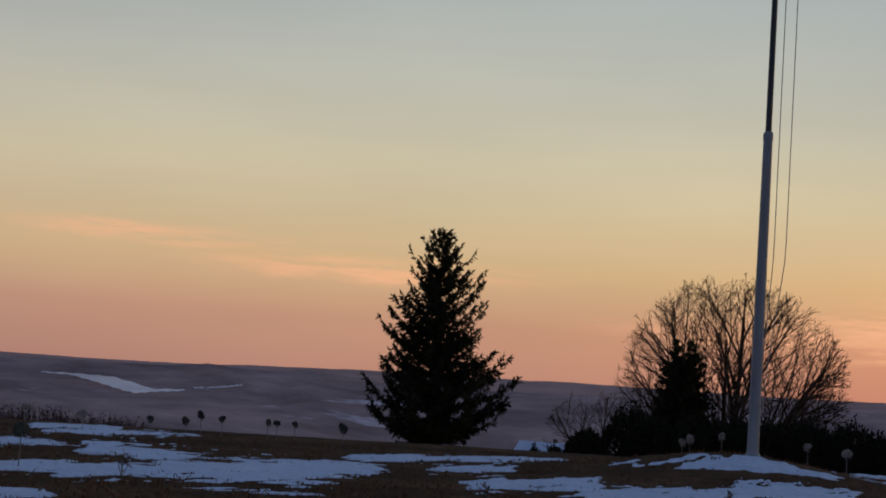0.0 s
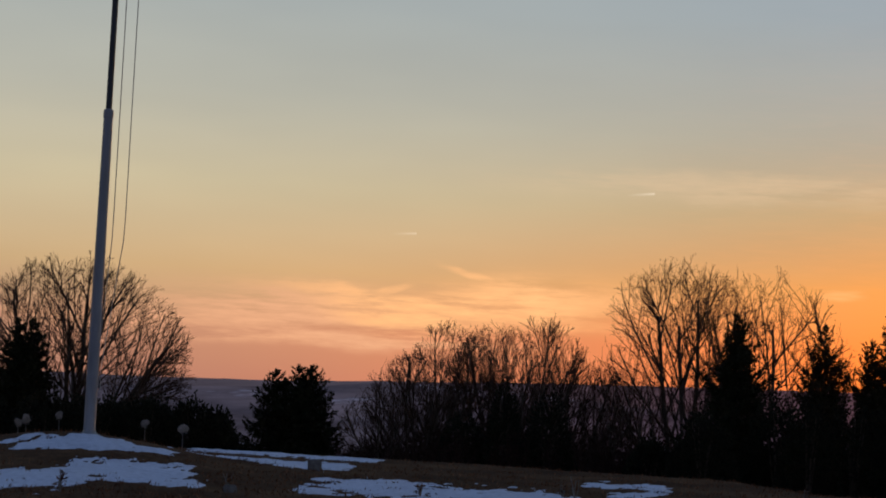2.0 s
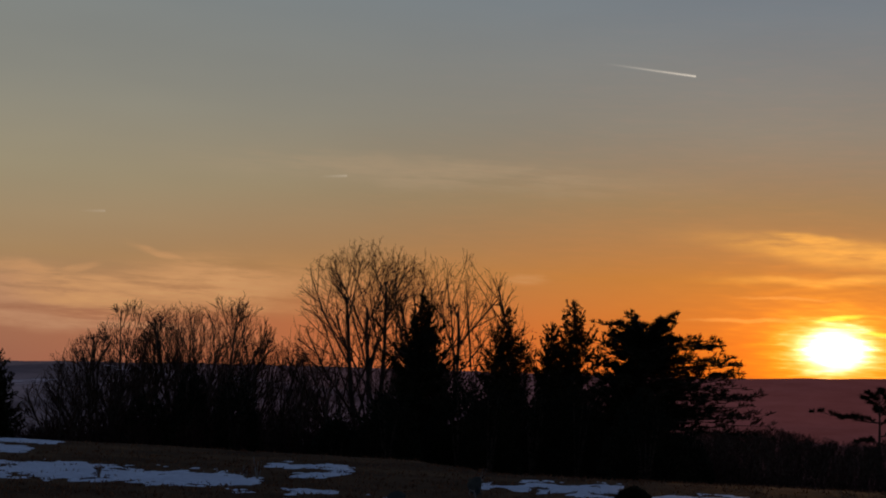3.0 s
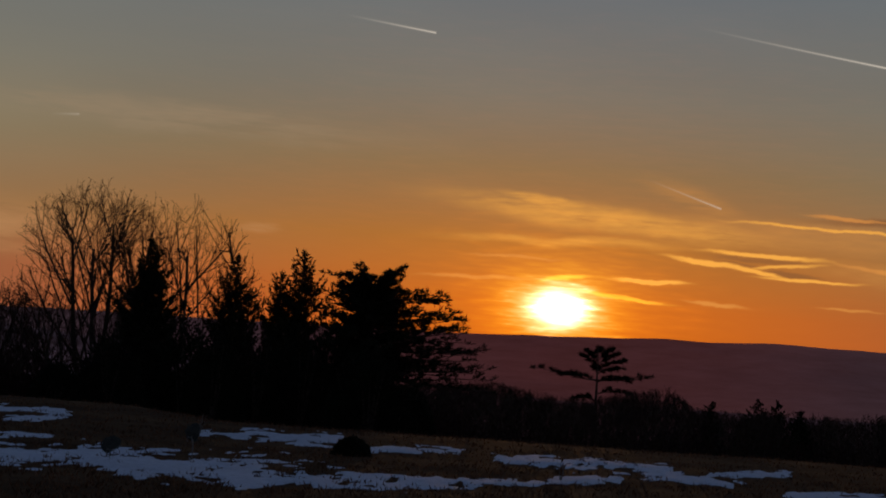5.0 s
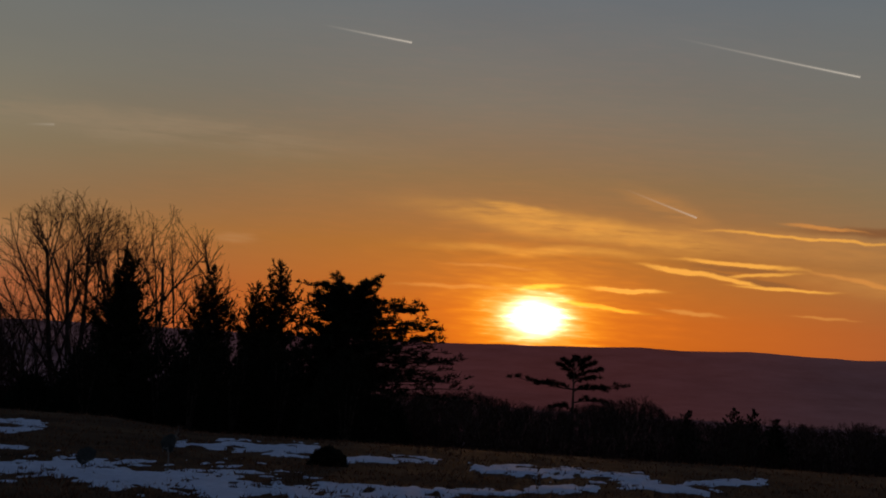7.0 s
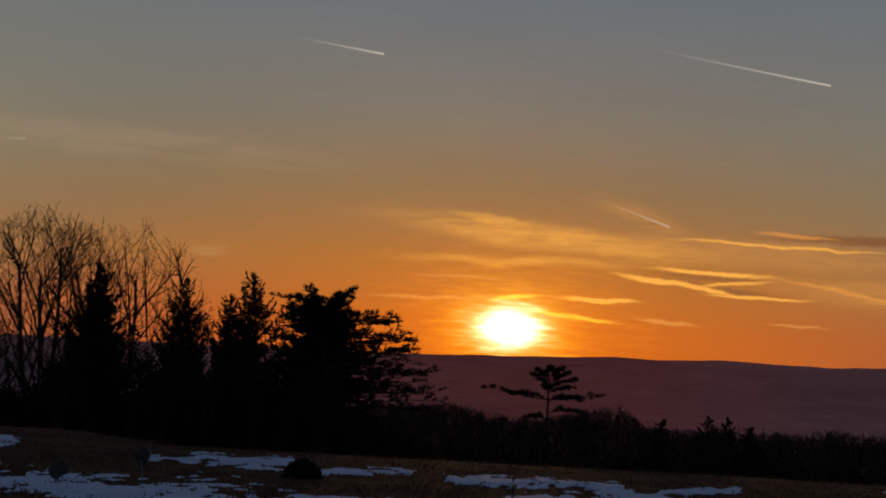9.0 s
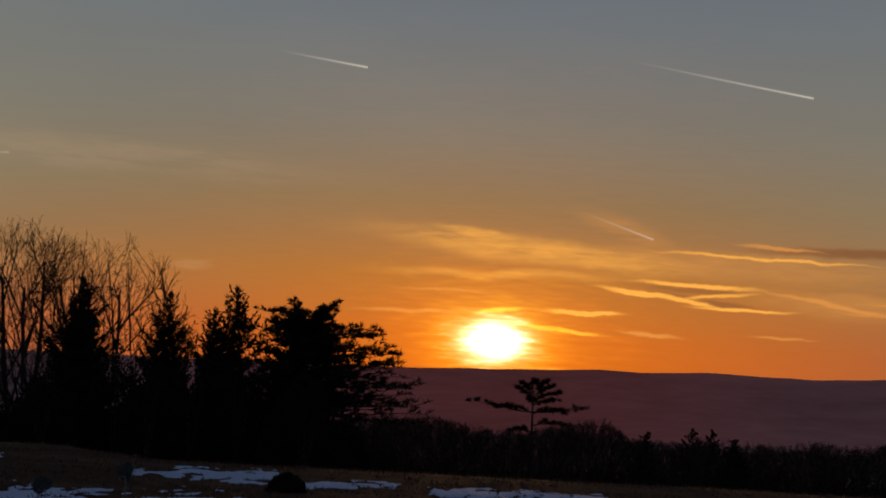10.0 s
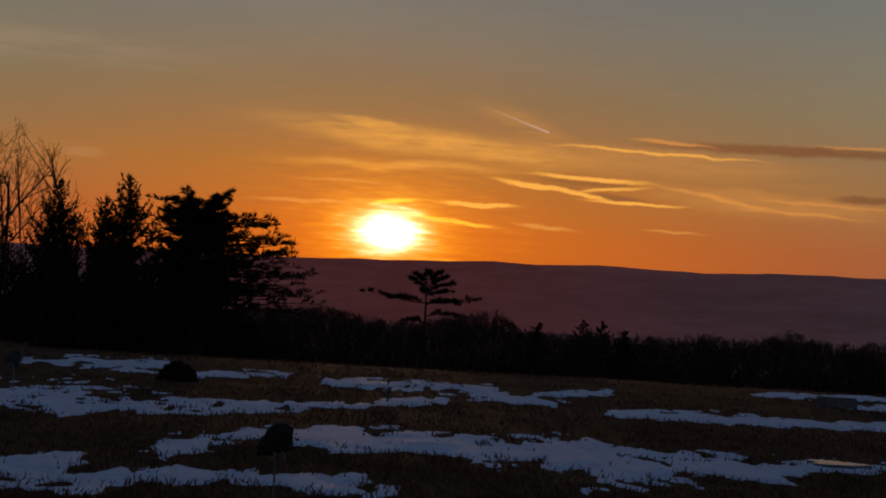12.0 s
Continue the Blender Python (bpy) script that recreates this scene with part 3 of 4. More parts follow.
def bare_tree(at, tall, wide, label, seed=1, stems=6, lean=.9, kids=(9, 6, 5, 3), spread=.62, up=.05, kink=.07, stem_r=.11, category="tree", name="bare_tree", waist=.45):
    """Stems that fan out from one foot (lean: the outermost one's tilt in radians) and fork into ever finer twigs under a domed outline."""
    random.seed(seed)
    root = tagged(new(name), label, category)
    root.location = at
    wood, fine = Soup(), Soup()
    hull = (wide, tall * waist, tall * (1 - waist), 1.0)
    for i in range(stems):
        w, tilt = 2.4 * i + seed, lean * math.sqrt((i + .4) / stems) * rnd(.85, 1.1)
        d = Vector((math.cos(w) * math.sin(tilt), math.sin(w) * math.sin(tilt), math.cos(tilt)))
        limb(wood, fine, Vector((math.cos(w) * .12, math.sin(w) * .12, -.2)), d, tall * rnd(.95, 1.15), stem_r * rnd(.7, 1.1), 0, kids, spread, up, kink, hull)
    part("trunk", wood, BARK, root)
    part("crown", fine, TWIG, root)
    return root


def evergreen_shrub(at, tall, wide, deep, label, seed=1, count=2600, mat=YEW, face=0.0, name="evergreen_shrub", leaf=.11):
    """A dense rounded bush of short sprays round a few stems."""
    random.seed(seed)
    root = tagged(new(name), label, "shrub")
    root.location, root.rotation_euler = at, (0, 0, face)
    stem, leaves = Soup(), Soup()
    for i in range(5):
        w = rnd(0, 6.283)
        stem.tube([Vector((0, 0, -.3)), Vector((math.cos(w) * wide * .2, math.sin(w) * deep * .2, tall * .45)), Vector((math.cos(w) * wide * .35, math.sin(w) * deep * .35, tall * .8))], [.05, .035, .015], 5)
    lobes = [(rnd(-.55, .55), rnd(-.5, .5), rnd(.6, 1.0)) for _ in range(max(4, int(wide * 3)))]
    for _ in range(int(count * 1.6)):
        w, c = rnd(0, 6.283), rnd(-.15, 1)
        r = rnd(.55, 1.0) ** .4
        lob = max(lb[2] - .7 * math.hypot(math.cos(w) * math.sqrt(max(0, 1 - c * c)) - lb[0] * 1.4, math.sin(w) - lb[1]) * .4 for lb in lobes)
        e = math.sqrt(max(0, 1 - c * c))
        p = Vector((math.cos(w) * e * wide * r, math.sin(w) * e * deep * r, max(0, c) * tall * r * (.62 + .42 * lob) * (1 + .22 * math.sin(3.1 * w + seed) * math.sin(5.3 * w + 2 * seed))))
        go = Vector((math.cos(w) * e, math.sin(w) * e, .5 + c)).normalized() + Vector((rnd(-.6, .6), rnd(-.6, .6), rnd(-.4, .6)))
        leaves.blade(p, p + go.normalized() * leaf * rnd(.7, 1.6), leaf * .38)
    part("stem", stem, BARK, root)
    part("foliage", leaves, mat, root)
    return root


def stand(az, d):
    p = polar(az, d)
    p.z = height(p)
    return p


def top_at(az, d, el):
    """Height above its foot of a thing whose top shows el degrees above the eye's level."""
    return EYE_Z + d * math.tan(radians(el)) - stand(az, d).z


def spot(az, d, el):
    return stand(az, d), top_at(az, d, el)


# the big spruce on the crest
p, h = spot(-45.40, 56, 5.2)
conifer(p, h, 2.62, "large dark spruce with ragged upswept limbs standing alone", seed=4, whorls=24, per=8, droop=-.15, lift=.75, power=.76, ragged=.26, twigs=30, blade=.03, hang=.55, bushy=.3, spray=.75)
# spruces behind the flagpole, two leaders
p, h = spot(-37.15, 70, 2.02)
conifer(p, h, 1.75, "dark twin-topped spruce behind the flagpole mound", seed=7, whorls=28, per=7, power=.85, lift=.3, tops=((-.30, -.1, 1.0), (.30, .1, 1.0)), twigs=13, blade=.035, bushy=.5)
p, h = spot(-28.4, 80, .9)
conifer(p, h, 2.3, "low broad spruce clump with three tops", seed=9, whorls=24, per=7, power=.8, lift=.4, tops=((-.78, -.2, .95), (.28, .1, .99), (.85, .3, 1.0)), twigs=12, blade=.035, bushy=.5)
# bare tree behind the flagpole
p, h = spot(-35.55, 74, 4.15)
bare_tree(p, h, 5.0, "wide-spreading leafless multi-stemmed tree with fine upswept twigs", seed=12, stems=9, lean=1.1, kids=(8, 6, 4, 3), spread=.58, up=.035, stem_r=.15, waist=.42)
# bare thicket further along
for az, el, sd, lean in ((-24.2, 1.5, 21, .9), (-23.0, 2.55, 22, .8), (-21.6, 2.55, 23, .6), (-20.2, 2.8, 24, .7), (-18.9, 1.6, 25, .9)):
    p, h = spot(az, 78 + (sd % 3) * 2, el)
    bare_tree(p, h, 2.6, "leafless broom-like tree in a thicket at the field's edge", seed=sd, stems=7, lean=lean, kids=(7, 5, 4, 2), spread=.52, up=.05, kink=.06, stem_r=.10, waist=.5)
# the tall open bare tree
p, h = spot(-15.4, 80, 5.0)
bare_tree(p, h, 4.2, "tall open leafless tree with long arching limbs", seed=31, stems=7, lean=1.0, kids=(7, 6, 4, 3), spread=.6, up=.03, kink=.08, stem_r=.17, waist=.55)
p, h = spot(-12.7, 84, 4.75)
bare_tree(p, h, 4.0, "leafless tree rising behind dark conifers", seed=33, stems=5, lean=.75, kids=(7, 5, 4, 2), spread=.6, up=.03, kink=.08, stem_r=.15, waist=.55)
# conifers of the row before the sun
p, h = spot(-13.65, 72, 3.2)
conifer(p, h, 2.7, "dark conical spruce in a row at the field's edge", seed=41, whorls=28, per=8, power=.85, ragged=.5, twigs=14, blade=.035, lift=.5)
p, h = spot(-10.85, 74, 2.9)
conifer(p, h, 1.75, "narrow ragged cedar in a row at the field's edge", CEDAR, seed=43, whorls=32, per=6, droop=-.5, lift=.7, power=.42, ragged=.55, twigs=13, blade=.03, category="cedar")
p, h = spot(-8.65, 74, 3.24)
conifer(p, h, 1.7, "narrow ragged cedar with a thin spire", CEDAR, seed=44, whorls=32, per=6, droop=-.5, lift=.7, power=.5, ragged=.55, twigs=13, blade=.03, tops=((.0, 0, 1.0), (-.95, .1, .88)), category="cedar")


def pine(at, tall, label, seed, limbs, tuft=.34, count=16, trunk_r=.16, category="pine", curve=1.0):
    """A pine: a bare-ish trunk and long level limbs (share of height, reach, bearing, rise) with brushes of needles."""
    random.seed(seed)
    root = tagged(new("pine_tree"), label, category)
    root.location = at
    trunk, boughs, leaf = Soup(), Soup(), Soup()
    trunk.tube([Vector((rnd(-.05, .05), rnd(-.05, .05), tall * k)) for k in (-.03, .2, .4, .6, .8, .98)], [trunk_r, trunk_r * .9, trunk_r * .75, trunk_r * .55, trunk_r * .35, .015], 8)
    for share, reach, turn, rise in limbs:
        w = radians(turn)
        out = Vector((math.cos(w), math.sin(w), 0))
        n = 7
        pts = [Vector((0, 0, tall * share)) + out * reach * k / n + Vector((rnd(-.07, .07), rnd(-.07, .07), reach * (rise * (k / n) ** (1.0 if reach < 3.1 else curve) + (.10 * math.sin(3 * k / n) if reach < 3.1 else 0)) + rnd(-.05, .05))) for k in range(n + 1)]
        boughs.tube(pts, [max(.012, .055 * (1 - k / (n + 1))) for k in range(n + 1)], 5, False)
        for k in range(2, n + 1):
            for _ in range(3):
                q = pts[k - 1].lerp(pts[k], rnd(0, 1))
                side = out.cross(Vector((0, 0, 1))) * rnd(-1, 1) + out * rnd(.1, .9) + Vector((0, 0, rnd(-.05, .45)))
                tip = q + side.normalized() * rnd(.15, .5) * min(1.3, reach * .35 + .2)
                boughs.tube([q, q.lerp(tip, .5) + Vector((0, 0, .02)), tip], [.014, .01, .006], 3, False)
                for _ in range(count):
                    base = q.lerp(tip, rnd(.35, 1.0))
                    go = Vector((rnd(-1, 1), rnd(-1, 1), rnd(-.35, .9))) + side.normalized() * .7
                    leaf.blade(base, base + go.normalized() * tuft * rnd(.5, 1.1), .021)
    part("trunk", trunk, BARK, root)
    part("bough", boughs, BARK, root)
    part("needles", leaf, NEEDLE, root)
    return root


p, h = spot(-6.35, 70, 2.62)
random.seed(5)
limbs = [(k, rnd(.9, 2.6) * (1.1 - k * .4), rnd(0, 360), rnd(.1, 1.0) * (1.1 - .55 * k)) for k in np.linspace(.12, .86, 190).tolist()]
limbs += [(k, rnd(.7, 1.4), rnd(0, 360), rnd(.3, .9)) for k in np.linspace(.80, .93, 24).tolist()]
limbs += [(k, rnd(3.5, 5.3) * (1.3 - .75 * k), rnd(-22, 22), rnd(-.08, .08) + .3 * max(0, k - .45)) for k in np.linspace(.38, .82, 34).tolist()]
pine(p, h, "broad dark pine with long limbs reaching to one side", 6, limbs, tuft=.24, count=17)
p, h = spot(1.4, 120, .75)
limbs = [(.73, 4.3, 184, .13), (.73, 3.4, -4, .08), (.72, 2.4, 172, .08), (.71, 2.2, 8, .03), (.80, 1.8, 2, .42), (.84, 1.4, -8, .6), (.83, 1.1, 176, .6), (.87, .8, 190, .8), (.88, 1.0, 12, .8), (.77, 1.6, 6, .3),
         (.92, .6, 80, .7), (.79, .8, 100, .4), (.62, 2.3, 0, .0), (.58, 1.3, 186, -.05)]
pine(p, h, "lone flat-topped pine with two long bare-tipped limbs", 8, limbs, tuft=.36, count=34, curve=1.7)

# dark shrubs and brush along the edge
random.seed(70)
for i, (az, d, el, wide) in enumerate(((-38.9, 62, -.45, 1.0), (-36.4, 60, -.55, 1.6), (-34.6, 60, -.5, 1.6), (-33.0, 60, -.4, 1.3), (-31.6, 60, -.45, 1.3), (-35.5, 61, -.6, 1.5), (-33.8, 61, -.55, 1.5), (-32.3, 61, -.6, 1.4), (-30.9, 60, -.75, .9), (-38.0, 61, -.7, 1.4), (-40.2, 60, -1.3, .7))):
    p, h = spot(az, d, el)
    evergreen_shrub(p, h, wide, .9, "dense dark evergreen shrub in a hedge beyond the mound", 80 + i)
for i, (az, d, el, wide) in enumerate(((-21.3, 74, .65, .8), (-19.8, 74, .35, 1.3), (-14.7, 68, .0, 1.5), (-12.3, 70, .75, 1.7), (-11.3, 68, .55, 1.3), (-9.9, 69, .6, 1.5), (-8.4, 69, .5, 1.5), (-7.4, 70, .6, 1.3), (-6.1, 66, .0, 1.9), (-16.4, 70, -1.0, 1.2), (-4.9, 68, -.9, 1.3), (-22.6, 75, -.6, 1.3))):
    p, h = spot(az, d, el)
    evergreen_shrub(p, h, wide, 1.1, "dark evergreen undergrowth below the tree row", 100 + i, 3400)


def woods(name, label, az0, az1, d0, d1, top, count, seed, uneven=.3, mat=BRUSH):
    """A far belt of leafless brush: leaning stems and a haze of twigs."""
    random.seed(seed)
    s = Soup()
    for _ in range(count):
        az, d = rnd(az0, az1), rnd(d0, d1)
        lump = .5 + .5 * math.sin(az * 1.7 + seed) * math.sin(az * .63 + 2)
        p = stand(az, d)
        h = max(.8, top_at(az, d, np.interp(az, *top) - uneven * (1 - lump) * rnd(.2, 1.6)))
        for _ in range(5):
            lean = Vector((rnd(-.3, .3), rnd(-.3, .3), 1)) * h * rnd(.45, .92)
            q = p + Vector((rnd(-.4, .4), rnd(-.4, .4), -.2))
            s.tube([q, q + lean * .55 + Vector((rnd(-.1, .1), 0, 0)), q + lean], [.03, .02, .008], 3, False)
            for _ in range(11):
                k = rnd(.12, .98)
                b = q + lean * k
                s.blade(b, b + Vector((rnd(-.9, .9), rnd(-.9, .9), rnd(.0, .7))) * rnd(.3, .9) * (1.15 - .5 * k), .017)
    ob = part(name, s, mat)
    return tagged(ob, label, "brush", kind="stuff")


woods("far_brush", "dense leafless brush and young trees below the field", -6.5, 20, 84, 125, ((-5, -2, 1, 4.5, 8, 12, 14, 17, 20), (-1.5, -1.45, -1.6, -1.5, -1.45, -1.35, -1.3, -1.3, -1.3)), 1000, 3)
woods("edge_brush", "tangled leafless brush along the tree row", -26.5, -3, 72, 86, ((-26, -24, -20, -17, -14, -9, -3), (-1.2, -.7, -.45, -.4, -.4, -.5, -1.0)), 720, 4, .3)
woods("slope_brush", "rusty brown brush on the slope beyond the crest", -63, -53.5, 90, 120, ((-63, -60, -57, -55, -53.5), (-1.05, -1.1, -1.2, -1.6, -1.9)), 260, 5)
for i, (az, el) in enumerate(((5.25, -.85), (6.75, -.66), (7.35, -.66), (8.1, -.95))):
    p, h = spot(az, 100, el)
    conifer(p, h, 1.5, "small dark spruce among far brush", seed=60 + i, whorls=16, per=6, power=.75, lift=.4, twigs=6, blade=.07)


# ---- the ski slope and a cottage across the valley ----
def on_hill(az, el, d_ridge=2900, deep=1300, ridge_el=.02):
    """A place on the mid hillside that shows el degrees above the eye's level."""
    k = np.linspace(.05, 1, 200)
    z = -125 + (EYE_Z + d_ridge * math.tan(radians(ridge_el)) + 125) * k ** 1.25
    d = d_ridge - deep * (1 - k)
    at = float(np.interp(el, np.degrees(np.arctan((z - EYE_Z) / d)), d)) - 45
    return polar(az, at, EYE_Z + at * math.tan(radians(el)))


def piste(name, label, edge_top, edge_low):
    s = Soup()
    n = 40
    for i in range(n + 1):
        k = i / n
        az = edge_top[0][0] + (edge_top[0][-1] - edge_top[0][0]) * k
        hi = float(np.interp(az, *edge_top)) + .012 * math.sin(i * 1.3)
        lo = min(hi - .01, float(np.interp(az, *edge_low)) + .015 * math.sin(i * 2.1))
        for j in range(5):
            s.v.append(on_hill(az, hi + (lo - hi) * j / 4))
    for i in range(n):
        for j in range(4):
            q = i * 5 + j
            s.f.append((q, q + 1, q + 6, q + 5))
    return tagged(part(name, s, PISTE, smooth=True), label, "ski slope", kind="structure")


piste("backdrop_ski_slope", "groomed white ski slope on the far hillside with a painted haze glow", ((-58.4, -57.5, -56.1, -55.4, -54.8, -53.7), (-.45, -.44, -.47, -.62, -.79, -.75)), ((-58.4, -57.4, -56.6, -55.8, -55.3, -54.8, -53.7), (-.47, -.50, -.68, -.88, -.97, -.90, -.79)))
piste("backdrop_ski_trail", "narrow snowy trail on the far hillside with a painted haze glow", ((-53.4, -52.6, -51.8), (-.66, -.58, -.46)), ((-53.4, -52.6, -51.8), (-.69, -.63, -.50)))



def cottage(at, face):
    root = tagged(new("cottage"), "small house with a snow-covered gable roof on the slope", "house")
    root.location, root.rotation_euler = at, (0, 0, face)
    w, d, h, r = 2.3, 2.0, 2.0, 1.3
    s = Soup()
    s.v += [Vector(q) for q in ((-w, -d, 0), (w, -d, 0), (w, d, 0), (-w, d, 0), (-w, -d, h), (w, -d, h), (w, d, h), (-w, d, h), (-w, 0, h + r), (w, 0, h + r))]
    s.f += [(0, 1, 5, 4), (1, 2, 6, 9, 5), (2, 3, 7, 6), (3, 0, 4, 8, 7), (4, 5, 9, 8), (6, 7, 8, 9)]
    part("wall", s, SIDING, root)
    for sgn in (-1, 1):
        s = Soup()
        e = d + .45
        low = h - .45 * r / d
        a = [Vector((-w - .4, sgn * e, low)), Vector((w + .4, sgn * e, low)), Vector((w + .4, 0, h + r + .02)), Vector((-w - .4, 0, h + r + .02))]
        s.v += a + [q + Vector((0, 0, .22)) for q in a]
        s.f += [(0, 1, 2, 3), (7, 6, 5, 4), (0, 4, 5, 1), (1, 5, 6, 2), (2, 6, 7, 3), (3, 7, 4, 0)]
        part("roof", s, SNOW, root, "snow-laden roof slope")
    for x in (-1.3, 0, 1.3):
        s = Soup()
        s.v += [Vector((x + a, -d - .03 + b, z)) for b in (0, .06) for a, z in ((-.4, .9), (.4, .9), (.4, 1.9), (-.4, 1.9))]
        s.f += [(0, 1, 2, 3), (7, 6, 5, 4), (0, 4, 5, 1), (1, 5, 6, 2), (2, 6, 7, 3), (3, 7, 4, 0)]
        part("window", s, DARK_TUBE, root, "dark window")
    s = Soup()
    s.tube([Vector((1.1, .4, h + r - .6)), Vector((1.1, .4, h + r + .6))], [.25, .23], 4)
    part("chimney", s, BARK, root)


p = polar(-41.6, 175)
p.z = height(p)
drop = EYE_Z + 175 * math.tan(radians(-1.75)) - 3.5
cottage(Vector((p.x, p.y, max(p.z, drop))), radians(20))
for i, (az, el) in enumerate(((-41.9, -1.9), (-41.2, -1.85))):
    q, h = spot(az, 150, el)
    evergreen_shrub(q, max(1.0, h), 1.6, 1.2, "dark bush below a snowy-roofed house", 140 + i, 1500, leaf=.3)
bare_at, h = spot(-39.9, 76, .15)
bare_tree(bare_at, h, 2.4, "small leafless tree leaning out from the hedge", seed=52, stems=5, lean=1.2, kids=(7, 5, 4), spread=.7, stem_r=.07)
for az, el, sd in ((-17.3, 1.6, 54), (-25.4, .4, 55), (-9.0, -.1, 56)):
    q, h = spot(az, 76, el)
    bare_tree(q, h, 2.0, "low leafless sapling in the brushy edge", seed=sd, stems=5, lean=.8, kids=(7, 5, 4), spread=.7, stem_r=.07)


# ---- memorial bouquets on stakes ----
def bouquet_stake(at, tall, wide, turn, tip, label, mat=WREATH, seed=1):
    """A round flat bunch of silk greenery on a thin wire stake."""
    random.seed(seed)
    root = tagged(new("bouquet_stake"), label, "memorial bouquet", group="bouquets on stakes in the field")
    root.location, root.rotation_euler = at, (0, 0, radians(turn))
    s = Soup()
    s.tube([Vector((0, .01, -.15)), Vector((.008, .01, tall * .5)), Vector((0, .01, tall))], [.009, .008, .008], 6)
    part("stake", s, STAKE, root)
    lean = Matrix.Rotation(radians(tip), 3, "X")
    head = Soup()
    rim = [.5 * wide * (1 + .13 * math.sin(2 * a + seed) + .10 * math.sin(3 * a + 2 * seed) + rnd(-.12, .10)) for a in np.linspace(0, 6.283, 15)[:-1]]
    for y, k in ((-.10, .35), (-.085, .7), (-.03, 1.0), (.04, .98), (.08, .6), (.09, .3)):
        for i in range(14):
            w = 2 * math.pi * i / 14
            head.v.append(Vector((math.cos(w) * rim[i] * k, y * wide, math.sin(w) * rim[i] * k * .94)))
    for j in range(5):
        for i in range(14):
            q, r = j * 14 + i, j * 14 + (i + 1) % 14
            head.f.append((q, r, r + 14, q + 14))
    head.f += [tuple(range(14)), tuple(reversed(range(70, 84)))]
    for _ in range(60):
        w, r = rnd(0, 6.283), wide * .5 * rnd(.2, 1.0)
        b = Vector((math.cos(w) * r, rnd(-.12, .1) * wide, math.sin(w) * r))
        head.blade(b, b + Vector((math.cos(w) * rnd(.2, 1), rnd(-.9, .4), math.sin(w) * rnd(.2, 1))).normalized() * rnd(.015, .035), .010)
    for i, v in enumerate(head.v):
        head.v[i] = lean @ v + Vector((0, 0, tall + wide * .32))
    part("bouquet_head", head, mat, root)
    bow = Soup()
    for sx in (-1, 1):
        bow.tube([Vector((0, -.05, tall)), Vector((sx * .035, -.06, tall + .02)), Vector((sx * .05, -.06, tall - .03)), Vector((sx * .02, -.055, tall - .06))], [.006, .009, .008, .004], 4)
    part("ribbon", bow, STAKE, root)


DARK_LABEL, PALE_LABEL = "dark round silk bouquet on a thin wire stake", "faded pale round bouquet on a thin wire stake"
n = 0
for az, d, el, wide, tip in ((-59.5, 26, -2.6, .22, 0), (-58.6, 26.5, -2.33, .28, 8), (-54.63, 42, -1.76, .19, 4), (-53.48, 41, -1.76, .21, -15), (-53.0, 42, -1.55, .23, 25),
                             (-52.3, 42, -1.63, .17, 10), (-50.78, 41, -1.65, .2, 5), (-50.5, 42, -1.66, .17, 0), (-49.9, 42, -1.66, .17, -8), (-48.3, 41, -1.7, .25, 20),
                             (-3.1, 12.75, -5.15, .30, 14), (-11.75, 23.5, -3.05, .26, 5), (-14.35, 22.5, -4.0, .24, 0), (16.9, 22, -3.35, .25, 0)):
    q = stand(az, d)
    tall = max(.12, EYE_Z + d * math.tan(radians(el)) - q.z - wide * .32)
    n += 1
    bouquet_stake(q, tall, wide, -az + (n * 47) % 110 - 55, tip + (n * 29) % 40 - 20, DARK_LABEL, WREATH, n)
for az, d, el, wide in ((-56.8, 40, -1.72, .2), (-37.12, 36, -1.42, .17), (-36.88, 36, -1.30, .19), (-35.85, 36.5, -1.13, .16), (-33.1, 36, -1.3, .18), (-31.86, 35, -1.42, .2), (-58.62, 40, -1.62, .18)):
    q = stand(az, d)
    tall = max(.12, EYE_Z + d * math.tan(radians(el)) - q.z - wide * .32)
    n += 1
    bouquet_stake(q, tall, wide, -az + (n * 37) % 50 - 25, 6, PALE_LABEL, PALE_DISC, n)


# ---- weeds, low stones ----
def dry_weed(at, tall, seed):
    random.seed(seed)
    root = tagged(new("dry_weed"), "dry forked weed stalk standing in the turf", "weed", group="weeds in the field")
    root.location = at
    s, leaf = Soup(), Soup()
    for i in range(4):
        lean = Vector((rnd(-.35, .35), rnd(-.35, .35), 1)) * tall * rnd(.6, 1)
        s.tube([Vector((0, 0, -.04)), lean * .5 + Vector((rnd(-.03, .03), 0, 0)), lean], [.009, .007, .004], 4)
        for _ in range(7):
            b = lean * rnd(.35, 1)
            leaf.blade(b, b + Vector((rnd(-.1, .1), rnd(-.1, .1), rnd(-.05, .1))), .014)
    part("stalk", s, STAKE, root)
    part("leaf", leaf, GRASS, root)


for i, (az, d, tall) in enumerate(((-55.3, 25.5, .42), (-43.4, 24, .3), (-35.6, 25, .36), (-18.9, 29, .42), (-19.3, 29.3, .25), (.35, 24.5, .3), (-30.3, 27, .25), (-24.0, 27, .2), (-11.6, 30, .35))):
    dry_weed(stand(az, d), tall, 200 + i)


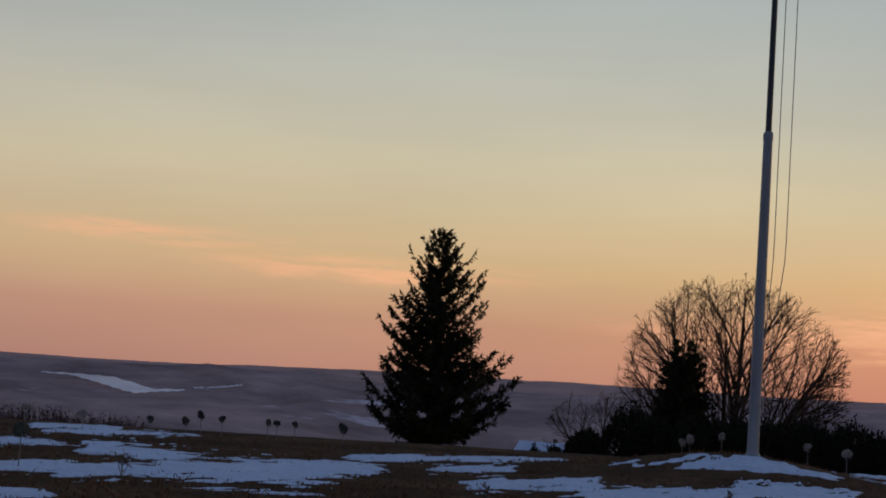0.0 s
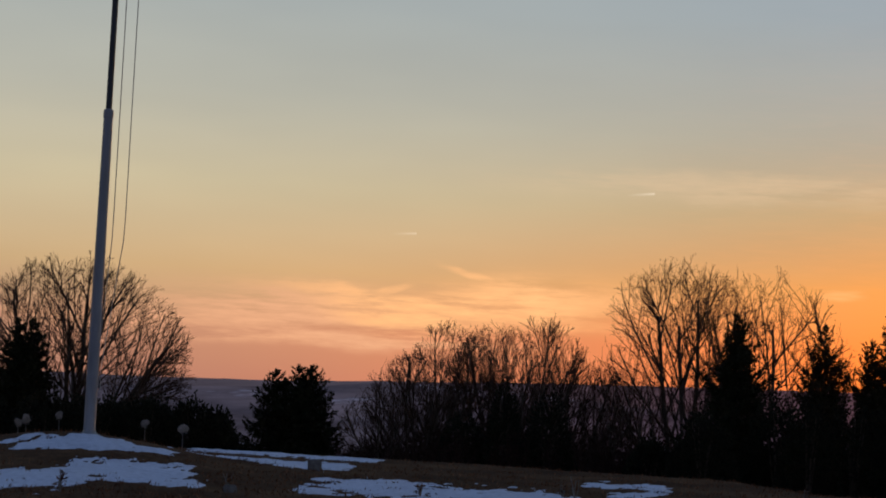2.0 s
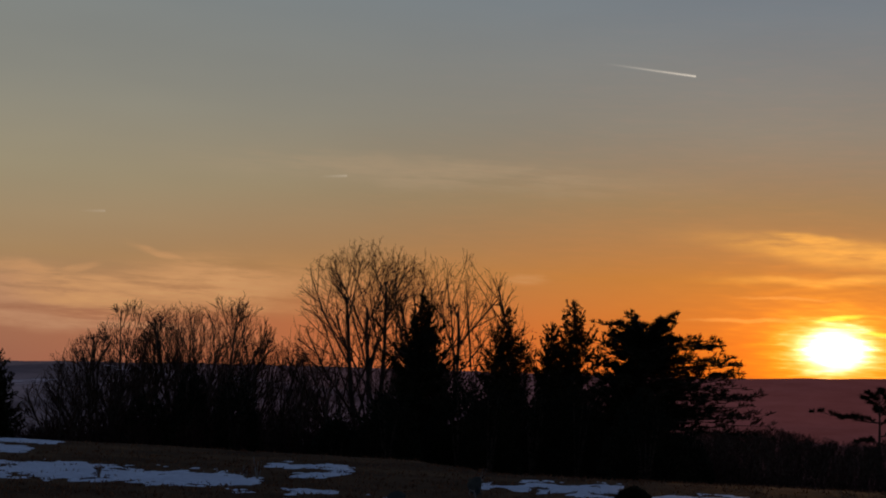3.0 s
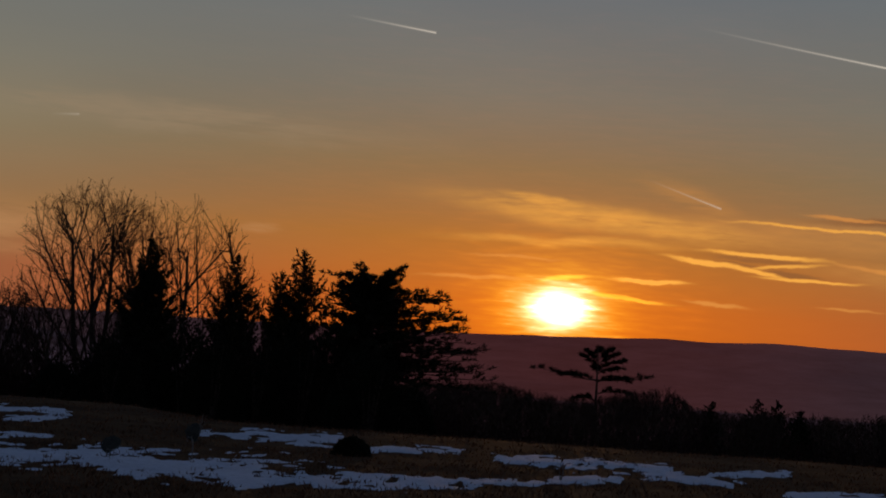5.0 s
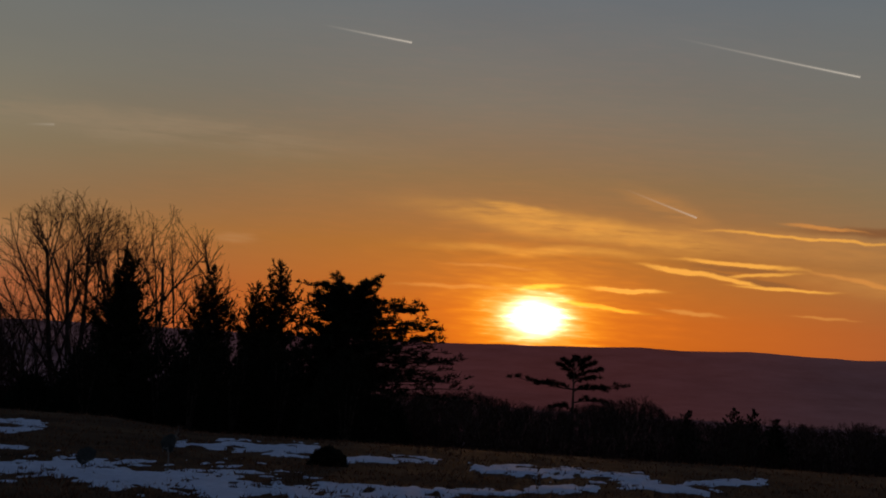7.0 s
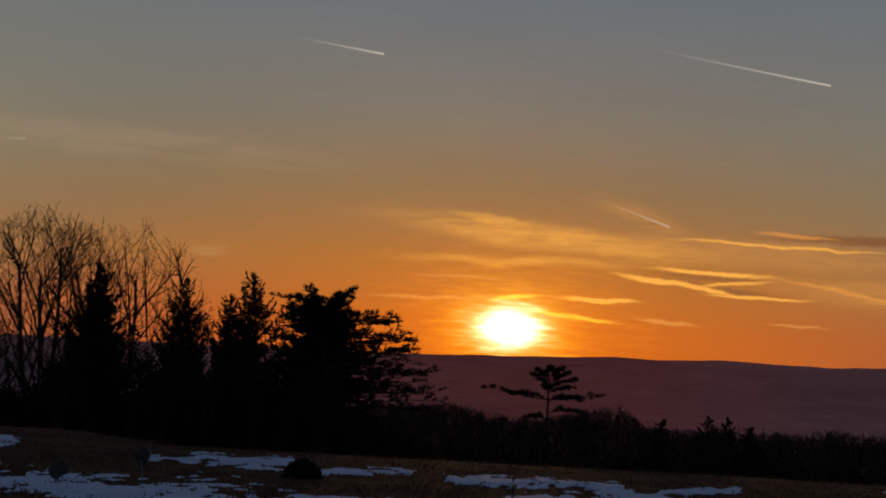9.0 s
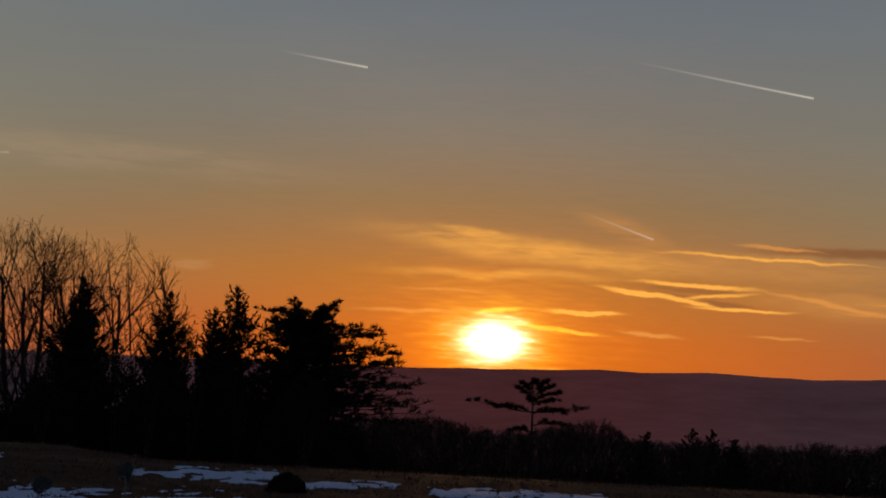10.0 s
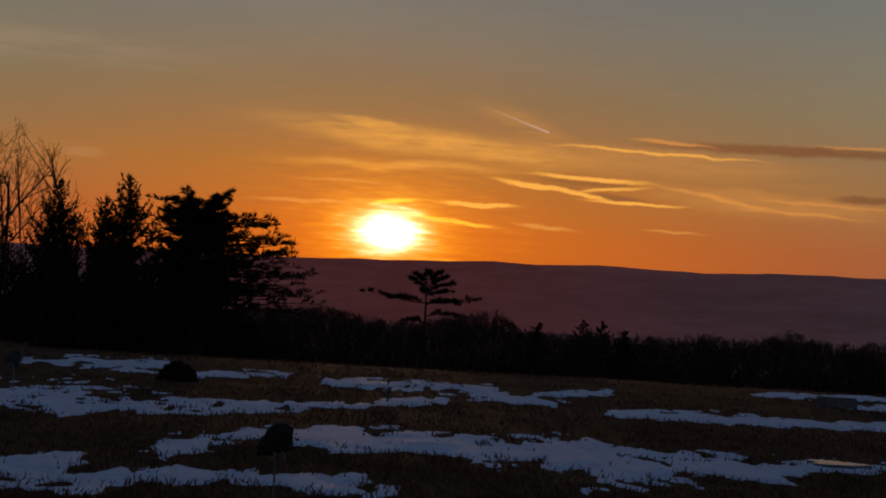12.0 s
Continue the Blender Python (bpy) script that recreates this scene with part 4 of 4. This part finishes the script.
def low_stone(at, w, d, h, face, seed):
    """A low weathered marker block with worn edges."""
    random.seed(seed)
    bm = bmesh.new()
    bmesh.ops.create_cube(bm, size=1)
    for v in bm.verts:
        v.co = Vector((v.co.x * w, v.co.y * d, (v.co.z + .5) * h - .05)) + Vector((rnd(-.01, .01), rnd(-.01, .01), rnd(-.01, .01)))
    bmesh.ops.bevel(bm, geom=bm.edges[:], offset=.025, segments=2, affect="EDGES")
    ob = part("low_stone", bm, STONE)
    ob.location, ob.rotation_euler = at, (0, 0, radians(face))
    tagged(ob, "low dark weathered stone block in the turf", "stone", group="low stones in the field")


for i, (az, d, w, h) in enumerate(((-27.5, 33, .26, .26), (15.0, 31.5, .7, .24), (-30.2, 26, .2, .16))):
    low_stone(stand(az, d), w, .2, h, -az, i)
q = stand(-6.55, 27)
evergreen_shrub(q, .26, .27, .22, "small dark clipped bush alone in the field", 160, 900, leaf=.06)


def ice_patch(at, wide, deep, face):
    """A thin sheet of bare ice with a wandering rim."""
    s = Soup()
    n = 28
    for z, k in ((-.02, 1.0), (.008, 1.0), (.012, .93)):
        for i in range(n):
            w = 2 * math.pi * i / n
            r = k * (1 + .18 * math.sin(3 * w + 1) + .12 * math.sin(5 * w))
            s.v.append(Vector((math.cos(w) * wide * r, math.sin(w) * deep * r, z)))
    for j in range(2):
        for i in range(n):
            q, r = j * n + i, j * n + (i + 1) % n
            s.f.append((q, r, r + n, q + n))
    s.f += [tuple(reversed(range(n))), tuple(range(2 * n, 3 * n))]
    ob = part("ice_patch", s, ICE)
    ob.location, ob.rotation_euler = at, (0, 0, radians(face))
    tagged(ob, "thin glossy sheet of meltwater ice between snow patches", "ice")


q = stand(14.95, 19.2)
ice_patch(q + Vector((0, 0, .04)), .30, .26, -15)

# ---- young bare trees of the wood below the field ----
seeds = []
for i in range(5):
    tree = bare_tree(Vector((0, 0, -400)), 5.0, 1.9, "young leafless tree in the wood below the field", seed=300 + i, stems=4, lean=.5, kids=(7, 5, 4, 2), spread=.6, stem_r=.06, waist=.55)
    tagged(tree, group="young trees in the far wood")
    seeds.append(tree)
random.seed(310)
k = 0
for az in np.arange(-5.5, 20.0, .36).tolist():
    az += rnd(-.15, .15)
    d = rnd(92, 122)
    el = float(np.interp(az, (-5, -2, -.5, 1, 3.2, 3.8, 4.6, 8, 12, 13.5, 15, 17, 20), (-.85, -.65, -.95, -1.0, -.55, -.5, -1.0, -1.0, -.85, -.62, -.8, -.75, -.8))) + rnd(-.22, .06)
    q, h = spot(az, d, el)
    m = Matrix.LocRotScale(q, Euler((0, 0, rnd(0, 6.28))), Vector((rnd(.8, 1.2), rnd(.8, 1.2), 1)) * (h / 5.0))
    if k < 5:
        seeds[k].matrix_basis = m
    else:
        copy_thing(seeds[k % 5], m @ Matrix.Diagonal((*[1 / v for v in seeds[k % 5].scale], 1)))
    k += 1

# ---- dead grass ----
random.seed(90), np.random.seed(90)
tuft = Soup()
N = 24000
t_az, t_dip = np.random.uniform(-63, 20, N), np.random.uniform(2.15, 8.2, N)
t_d = EYE_Z / np.tan(np.radians(t_dip))
t_x, t_y = t_d * np.sin(np.radians(t_az)), t_d * np.cos(np.radians(t_az))
t_z = land(t_x, t_y)
col = np.clip(((t_az + 64) / .085).astype(int), 0, len(s_az) - 1)
row = np.clip(np.searchsorted(-s_dip, -t_dip), 0, len(s_dip) - 1)
t_cover = cover[row, col]
for x, y, z, c, d in zip(t_x.tolist(), t_y.tolist(), t_z.tolist(), t_cover.tolist(), t_d.tolist()):
    if c > .12 and random.random() < min(.97, .55 + c):
        continue
    for _ in range(4):
        b = Vector((x + random.uniform(-.12, .12), y + random.uniform(-.12, .12), z - .01))
        tuft.blade(b, b + Vector((random.uniform(-.05, .05), random.uniform(-.05, .05), random.uniform(.03, .085))), random.uniform(.003, .006) * (1 + d / 30))
tagged(part("dead_grass", tuft, GRASS), "short dead brown grass standing through the snow", "grass", kind="stuff")
